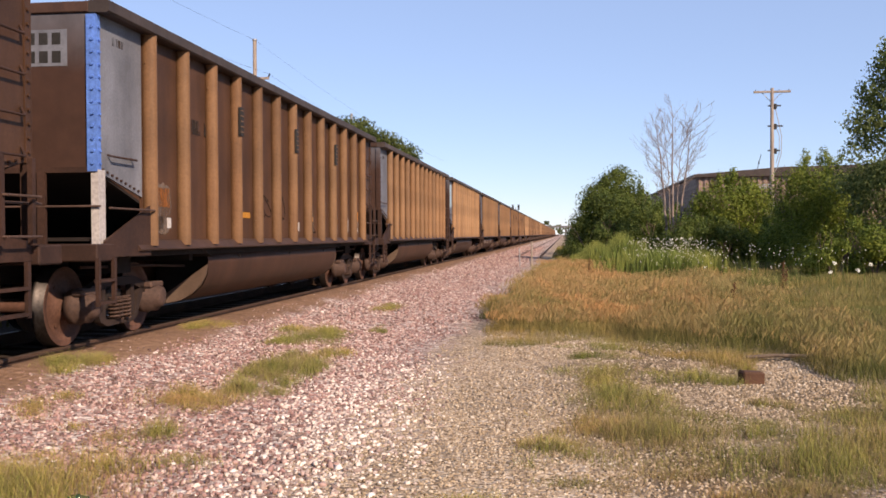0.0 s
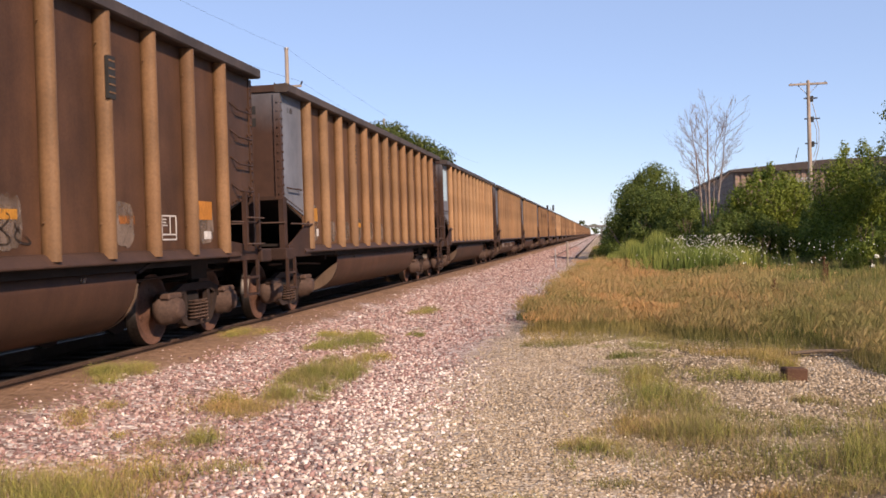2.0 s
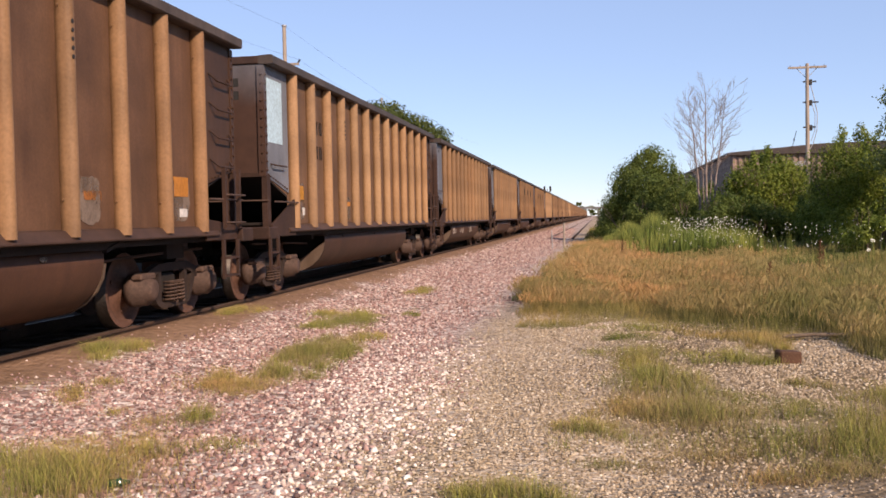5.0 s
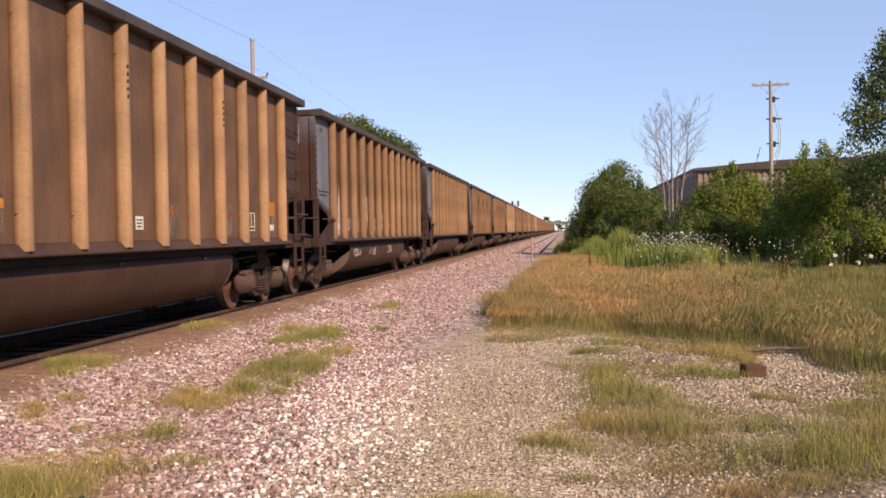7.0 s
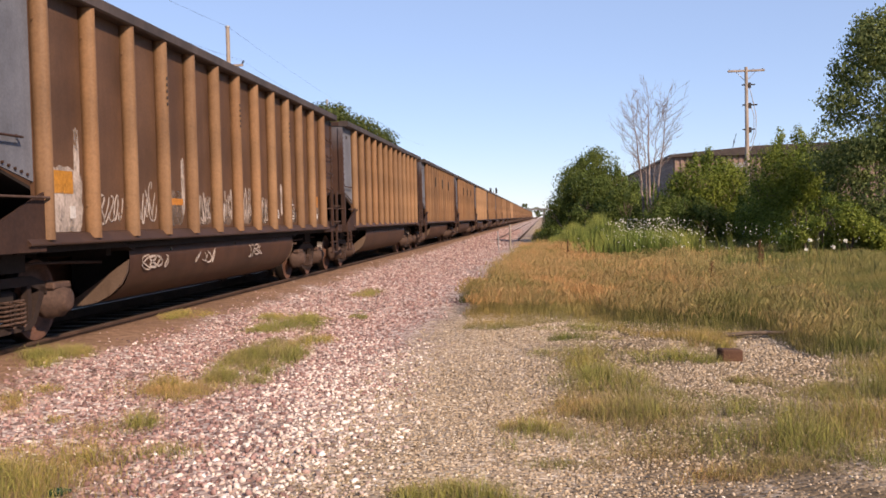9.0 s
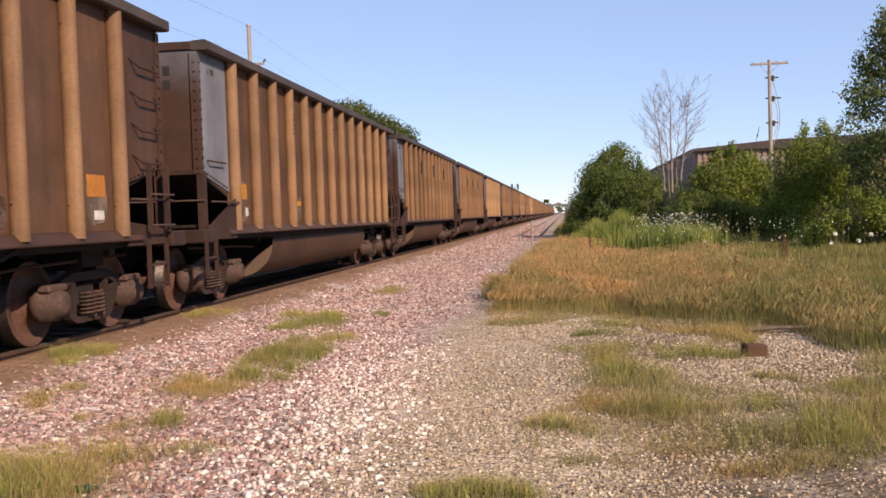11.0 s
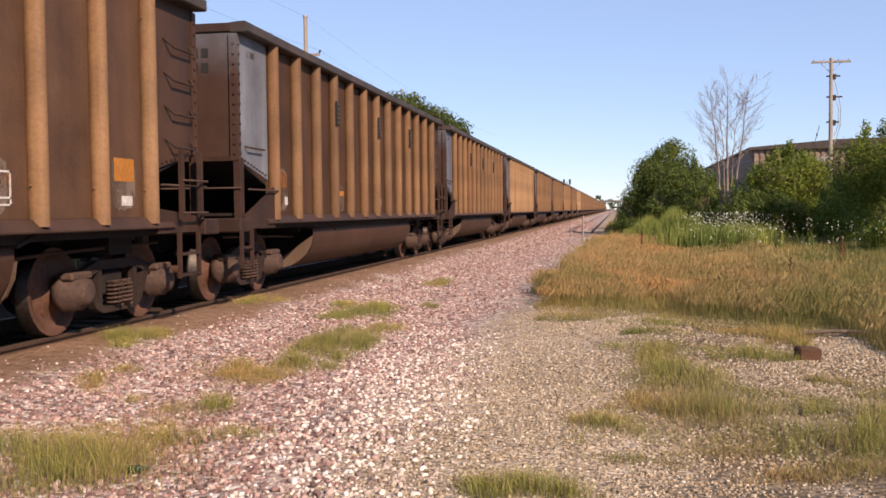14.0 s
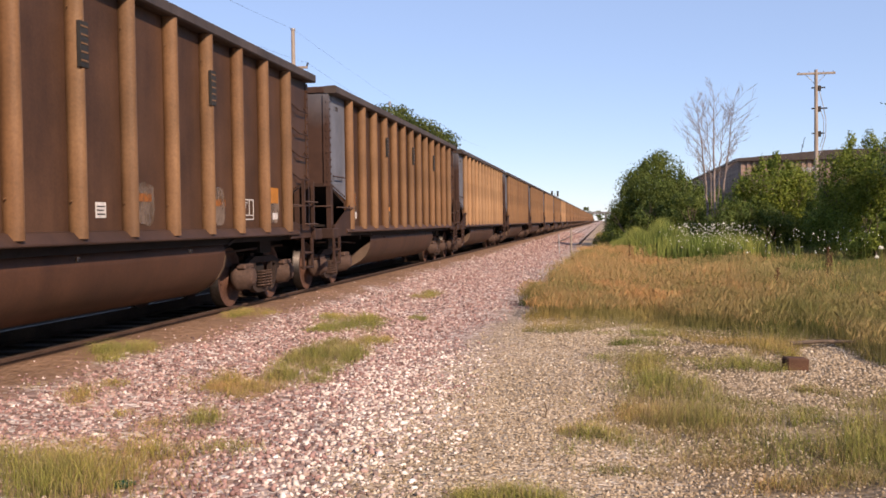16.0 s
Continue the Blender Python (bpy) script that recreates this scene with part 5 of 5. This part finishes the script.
for idx, c in enumerate(CARS[:9]):
    k = idx - 1
    grid = k in (0, 5, 6)
    for i in (4, 7, 10):
        (rib_grid if grid else rib_holes)(c, i)
    if k >= 0 or k == -1:
        # worn background, orange square and data box beside the first rib
        if k != 3:
            worn_patch(c, bay(1) - 0.08, 1.6, 0.62, 0.66, M_FADED, 900 + idx)
        plate(c, "orange_square", bay(1) - 0.05, 1.74, 0.46, 0.24, M_YELLOW if k in (1, 2, 3, 4) else M_RUSTY, "faded orange square", XF)
        if k != 3:
            plate(c, "data_box", bay(1) - 0.12, 1.42, 0.2, 0.16, M_SMOKE, "dark data box")
        plate(c, "label_plate", bay(1) + 0.16, 1.42, 0.12, 0.13, M_PALE)
    if k not in (0,):
        worn_patch(c, bay(4), 1.5, 0.6, 0.5, M_FADED, 930 + idx)
    for i in (8, 10):
        worn_patch(c, bay(i) - 0.05, 1.5, 0.42, 0.5, M_FADED, 1200 + 20 * idx + i)
    plate(c, "orange_stripe", bay(4) + 0.05, 1.58, 0.46, 0.09, M_YELLOW if k in (0, 1, 4) else M_ORANGE, "faded orange stripe")
    plate(c, "orange_stripe", bay(8) - 0.1, 1.57, 0.36, 0.09, M_YELLOW if k in (0, 1, 4) else M_RUSTY, "faded orange stripe")
    plate(c, "orange_stripe", bay(10), 1.55, 0.34, 0.09, M_RUSTY, "faded orange stripe")
    if k != 1:
        stencil(c, 11 if k in (0, 2, 5) else 10, 1.47)
        small_label(c, 7 if k != 3 else 9, 1.42)
    worn_patch(c, bay(12) + 0.05, 1.55, 0.5, 0.55, M_FADED, 960 + idx)
    plate(c, "orange_square", bay(12) + 0.05, 1.7, 0.4, 0.24, M_ORANGE, "bright orange square")
    plate(c, "label_plate", bay(12) + 0.1, 1.38, 0.22, 0.1, M_PALE)
    for i in (3, 5, 8):  # pale scuffs running down beside ribs
        s = np.random.default_rng(idx * 31 + i)
        for q in range(3):
            plate(c, "scuff", RIBS[i - 1] + 0.13, s.uniform(1.5, 3.0), s.uniform(0.02, 0.05), s.uniform(0.1, 0.3), M_FADED, "", XF - 0.001)
    # end sheet: pale field with dark bars, and bars on the silver panel
    if k in (0, 3):
        part("letter_field", Geo().box(0.35, 1.05, -L - 0.004, -L + 0.01, 3.12, 3.52), M_SILVER, c, "pale field behind the car's lettering")
    letters(c, 0.7, 3.42, 0.6, 0.13, 4, M_INK, True)
    letters(c, 0.7, 3.22, 0.6, 0.13, 4, M_INK, True)
    letters(c, -6.9, 3.45, 0.3, 0.09, 4, M_SMOKE)
    for y in (-2.6, 0.2, 2.8):
        plate(c, "tub_label", y, 0.93, 0.12, 0.05, M_FADED, "", 1.296)

first = CARS[1]
for o in first.children:
    if o.name.startswith(("corner_post", "corner_leg")) and min(v.co.x for v in o.data.vertices) > 0 and max(v.co.y for v in o.data.vertices) < 0:
        o.data = o.data.copy()
        o.data.materials[0] = M_BLUE if "post" in o.name else M_WHITE
        o["label"] = "bright blue bolted corner post" if "post" in o.name else "white-painted corner leg"
first["label"] = "weathered brown ribbed coal gondola with a blue and white corner"
scrawl(first, bay(5) + 0.4, 1.75, 1.7, 0.55, M_SMOKE, 4, 1)
scrawl(first, bay(8), 1.45, 0.6, 0.3, M_SMOKE, 2, 2)
letters(CARS[1], bay(2) + 0.3, 2.75, 0.9, 0.2, 2, M_SMOKE)
# second car: rubbed pale patches low on the side; third: faint lettering
for i, sd in ((2, 3), (3, 4), (5, 5), (6, 6)):
    worn_patch(CARS[2], bay(i), 1.45, 0.7, 0.4, M_FADED, 40 + sd)
letters(CARS[3], bay(2), 2.95, 0.8, 0.24, 3, M_SMOKE)
letters(CARS[3], bay(2), 2.5, 0.8, 0.24, 3, M_SMOKE)
CARS[3]["label"] = "brown ribbed coal gondola with a sky-blue end panel"
plate(CARS[3], "blue_panel", -6.93, 3.0, 0.7, 1.0, M_CLOUD, "pale sky-blue end panel", XF)
# fourth car: scraped paint and chalky scrawls
tagged_car = CARS[4]
tagged_car["label"] = "brown ribbed coal gondola with scraped paint and pale scrawls"
worn_patch(tagged_car, bay(1), 1.55, 0.8, 0.75, M_CHALK, 71, XF - 0.003)
for yy, zz, hh in ((bay(1) + 0.28, 2.0, 0.7), (bay(4) + 0.3, 1.8, 0.8), (bay(9) + 0.3, 1.7, 0.6)):
    worn_patch(tagged_car, yy, zz, 0.12, hh, M_CHALK, int(yy * 10) + 200, XF)
scrawl(tagged_car, bay(2), 1.47, 0.75, 0.38, M_CHALK, 6, 21)
scrawl(tagged_car, bay(3), 1.55, 0.7, 0.55, M_CHALK, 6, 22)
scrawl(tagged_car, bay(5), 1.5, 0.75, 0.5, M_CHALK, 7, 23)
scrawl(tagged_car, bay(6), 1.55, 0.75, 0.55, M_CHALK, 7, 25)
scrawl(tagged_car, bay(7), 1.6, 0.75, 0.65, M_CHALK, 7, 24)
scrawl(tagged_car, bay(8), 1.5, 0.7, 0.5, M_CHALK, 5, 26)
for i in (5, 6, 7, 8, 10):
    worn_patch(tagged_car, bay(i) + 0.1, 1.42, 0.6, 0.35, M_FADED, 300 + i, XF - 0.003)
for yy in (-3.1, -1.2, 1.3):
    scrawl(tagged_car, yy, 0.78, 0.9, 0.22, M_CHALK, 4, int(yy * 10) + 99, 1.292)

# ---- small things on the ground ----
block = tagged(new("tie_block"), "short dark brown sawn-off wooden block on the gravel", "wood block")
bz = float(ground_z(1.98, 10.5))
block.matrix_basis = pose(1.98, 10.5, bz, 0, 4, 12)
part("block", Geo().box(-0.12, 0.12, -0.085, 0.085, -0.02, 0.135, bev=0.018), plain("old_block", (0.1, 0.05, 0.03), 0.9, scale=16), block)
stick = tagged(new("fallen_branch"), "dark fallen branch lying at the meadow edge", "branch")
stick.location = (2.5, 12.2, float(ground_z(2.5, 12.2)))
part("wood", Geo().path([(-0.25, 0, 0.05), (0.1, 0.05, 0.07), (0.5, 0.1, 0.06), (0.75, 0.25, 0.1)], 0.026).path([(0.5, 0.1, 0.06), (0.62, 0.1, 0.17), (0.55, 0.1, 0.2)], 0.014), M_BARK, stick)
bottle = tagged(new("bottle"), "green glass bottle lying in a grass tuft", "bottle")
m, nt, b = nodes_of("green_glass")
b.inputs["Base Color"].default_value, b.inputs["Roughness"].default_value = (0.02, 0.12, 0.06, 1), 0.08
b.inputs["Transmission Weight"].default_value = 0.6
bottle.matrix_basis = pose(-2.86, 5.3, float(ground_z(-2.86, 5.3)) + 0.035, 0, 0, 25)
part("glass", Geo().lathe([(-0.06, 0.0), (-0.06, 0.025), (0.02, 0.026), (0.045, 0.012), (0.07, 0.011), (0.07, 0.0)], "x", 14), m, bottle)
pl = tagged(new("dead_twig"), "small dark dead weed standing in the gravel", "plant")
pl.location = (-0.5, 8.1, float(ground_z(-0.5, 8.1)))
part("stalk", Geo().path([(0, 0, -0.01), (0.01, 0, 0.08), (-0.01, 0, 0.14)], 0.006).path([(0.01, 0, 0.05), (0.04, 0.01, 0.12)], 0.004), M_BARK, pl)


# ---- ballast stones ----
def stone_material(name, cols):
    m, nt, b = nodes_of(name)
    info = nt.nodes.new("ShaderNodeObjectInfo").outputs["Random"]
    add = nt.nodes.new("ShaderNodeMath")
    add.operation = "ADD"
    nt.links.new(info, add.inputs[0])
    nt.links.new(island(nt), add.inputs[1])
    fr = nt.nodes.new("ShaderNodeMath")
    fr.operation = "FRACT"
    nt.links.new(add.outputs[0], fr.inputs[0])
    c = ramp(nt, fr.outputs[0], cols)
    tone = ramp(nt, noise_of(nt, coords(nt, "Object"), 60, 4), [(0.3, 0.8), (0.7, 1.15)])
    c = mixc(nt, 1.0, c, tone, "MULTIPLY")
    nt.links.new(c, b.inputs["Base Color"])
    b.inputs["Roughness"].default_value = 0.85
    b.inputs["Specular IOR Level"].default_value = 0.25
    return m


PINK = [(0.0, (0.1, 0.065, 0.06)), (0.25, (0.22, 0.128, 0.115)), (0.5, (0.33, 0.2, 0.178)), (0.75, (0.42, 0.285, 0.25)), (0.92, (0.52, 0.4, 0.355)), (1.0, (0.72, 0.64, 0.585))]
PALE = [(0.0, (0.2, 0.15, 0.1)), (0.3, (0.31, 0.24, 0.16)), (0.65, (0.4, 0.32, 0.225)), (0.92, (0.49, 0.41, 0.31)), (1.0, (0.66, 0.6, 0.5))]
WHITISH = [(0.0, (0.17, 0.12, 0.105)), (0.25, (0.36, 0.275, 0.24)), (0.55, (0.58, 0.49, 0.43)), (0.85, (0.7, 0.62, 0.55)), (1.0, (0.82, 0.77, 0.71))]
M_WHITISH = stone_material("whitish_stone", WHITISH)
M_PINK, M_PALESTONE = stone_material("pink_ballast", PINK), stone_material("pale_gravel", PALE)


def stone_shape(seed):
    r = np.random.default_rng(seed)
    bm = bmesh.new()
    bmesh.ops.create_icosphere(bm, subdivisions=1, radius=1)
    sc = r.uniform(0.5, 1.3, 3)
    V = np.array([v.co[:] for v in bm.verts]) * sc
    for k in range(7):  # broken faces
        d = r.normal(size=3)
        d /= np.linalg.norm(d)
        s = V @ d
        V -= np.outer(np.clip(s - r.uniform(0.3, 0.65), 0, None), d)
    V += r.normal(0, 0.06, V.shape)
    F = np.array([[v.index for v in f.verts] for f in bm.faces])
    bm.free()
    return V, F


SHAPES = [stone_shape(s) for s in range(12)]


def turns(r, n):
    q = r.normal(size=(n, 4))
    q /= np.linalg.norm(q, axis=1)[:, None]
    w, x, y, z = q.T
    return np.stack([1 - 2 * (y * y + z * z), 2 * (x * y - z * w), 2 * (x * z + y * w), 2 * (x * y + z * w), 1 - 2 * (x * x + z * z), 2 * (y * z - x * w), 2 * (x * z - y * w), 2 * (y * z + x * w), 1 - 2 * (x * x + y * y)], 1).reshape(n, 3, 3)


def stone_field(r, x, y, size, mat, name, label):
    Vs, Ts, o = [], [], 0
    n = len(x)
    z = ground_z(x, y) + size * 0.1
    R, pick = turns(r, n), r.integers(0, len(SHAPES), n)
    for k, (V, F) in enumerate(SHAPES):
        s = np.where(pick == k)[0]
        P = np.einsum("nij,vj->nvi", R[s], V) * size[s][:, None, None]
        P[:, :, 2] *= 0.8
        P += np.stack([x[s], y[s], z[s]], 1)[:, None, :]
        Vs.append(P.reshape(-1, 3))
        Ts.append((F[None] + (np.arange(len(s)) * len(V))[:, None, None]).reshape(-1, 3) + o)
        o += len(s) * len(V)
    ob = new(name, arrays_mesh(name, np.concatenate(Vs), np.concatenate(Ts), mat))
    return tagged(ob, label, "gravel", kind="stuff")


sr = np.random.default_rng(303)


def ballast_edge(y, x):
    return -1.95 + 0.25 * np.sin(0.8 * y) + 0.15 * np.sin(2.1 * y + 1) - 0.006 * (y - 6)


def scatter(r, n, x0, x1, y0, y1):
    return r.uniform(x0, x1, n), r.uniform(y0, y1, n)


xs_, ys_, ss_ = [], [], []
for n, y0, y1, s0, s1 in ((9500, 4.3, 9, 0.016, 0.034), (11000, 9, 16, 0.018, 0.036), (9000, 16, 30, 0.024, 0.042), (8000, 30, 55, 0.03, 0.055), (8000, 55, 120, 0.05, 0.085)):
    x, y = scatter(sr, n, -5.1, -1.2, y0, y1)
    ok = (x < ballast_edge(y, x) + sr.normal(0, 0.25, n)) & (x > -4.75 + sr.normal(0, 0.15, n) + np.where(y > 12, 0.1, 0))
    xs_.append(x[ok]), ys_.append(y[ok]), ss_.append(s0 + (s1 - s0) * sr.random(ok.sum()) ** 1.6)
x, y = scatter(sr, 2600, -5.5, -4.5, 5.0, 40.0)  # crumbs on the trackside dirt
ok = sr.random(2600) < 0.15 + 0.85 * (x + 5.5)
xs_.append(x[ok]), ys_.append(y[ok]), ss_.append(sr.uniform(0.008, 0.022, ok.sum()))
stone_field(sr, np.concatenate(xs_), np.concatenate(ys_), np.concatenate(ss_), M_PINK, "ballast_stones", "broken pink and purple ballast stones beside the rails")

xs_, ys_, ss_ = [], [], []
for n, x0, x1, y0, y1, s0, s1 in ((20000, -1.9, 3.6, 4.8, 9, 0.009, 0.021), (15000, -1.9, 3.6, 9, 15, 0.011, 0.024), (2200, 0.7, 2.0, 8.2, 10.2, 0.01, 0.022), (2600, 1.5, 3.6, 9.3, 12.2, 0.012, 0.03), (1200, -0.9, 1.0, 12.6, 14.2, 0.012, 0.028), (2200, -1.7, 1.0, 4.8, 11, 0.016, 0.027)):
    x, y = scatter(sr, n, x0, x1, y0, y1)
    ok = (sr.random(n) < np.clip((x + 2.3) / 1.3, 0, 1)) & ((x < 0.9) | (y > 6.4) | (sr.random(n) < 0.35))
    xs_.append(x[ok]), ys_.append(y[ok]), ss_.append(s0 + (s1 - s0) * sr.random(ok.sum()) ** 1.8)
stone_field(sr, np.concatenate(xs_), np.concatenate(ys_), np.concatenate(ss_), M_PALESTONE, "gravel_stones", "pale tan crushed gravel of the trackside path")

# whitish stones where the ballast thins out into the path
x, y = scatter(sr, 15000, -3.0, 0.0, 4.2, 13.0)
ok = sr.random(15000) < np.clip(1.15 - np.abs(x + 1.75 + 0.07 * (y - 6)) / 0.8, 0.0, 1) * np.clip((13.5 - y) / 5, 0, 1)
stone_field(sr, x[ok], y[ok], 0.012 + 0.026 * sr.random(ok.sum()) ** 1.8, M_WHITISH, "pale_stones", "whitish broken stones between ballast and path")

# single stones nearest the path
singles = []
for k, (V, F) in enumerate(SHAPES):
    singles.append(arrays_mesh("stone", V, F, M_PINK))
for i in range(300):
    x, y = sr.uniform(-3.6, -1.5), sr.uniform(4.6, 6.6)
    s = float(sr.uniform(0.022, 0.038))
    ob = part("stone", singles[i % 12], None, ground)
    ob.matrix_basis = Matrix.LocRotScale((x, y, float(ground_z(x, y)) + s * 0.35), Euler([float(a) for a in sr.uniform(0, 6.28, 3)]), (s, s, s * 0.85))


# ---- movement ----
def motions():
    for c in CARS:
        y = c["place"]
        walk(c, [(t, pose(XT, y - SPEED * t, 0)) for t in (0, 4, 8, 12, 16)])
    step = 0.1
    for i, c in enumerate(CARS):
        for k, w in enumerate(o for o in c.children_recursive if "turns" in o):
            y, z = w.location.y, w.location.z
            if i == 0:
                walk(w, [(j * step, pose(0, y, z, math.degrees(SPEED * j * step / 0.457))) for j in range(161)])
            else:
                first = [o for o in CARS[0].children_recursive if "turns" in o][k]
                w.rotation_mode = "QUATERNION"
                w.animation_data_create()
                w.animation_data.action = first.animation_data.action
                w.animation_data.action_slot = first.animation_data.action_slot


motions()
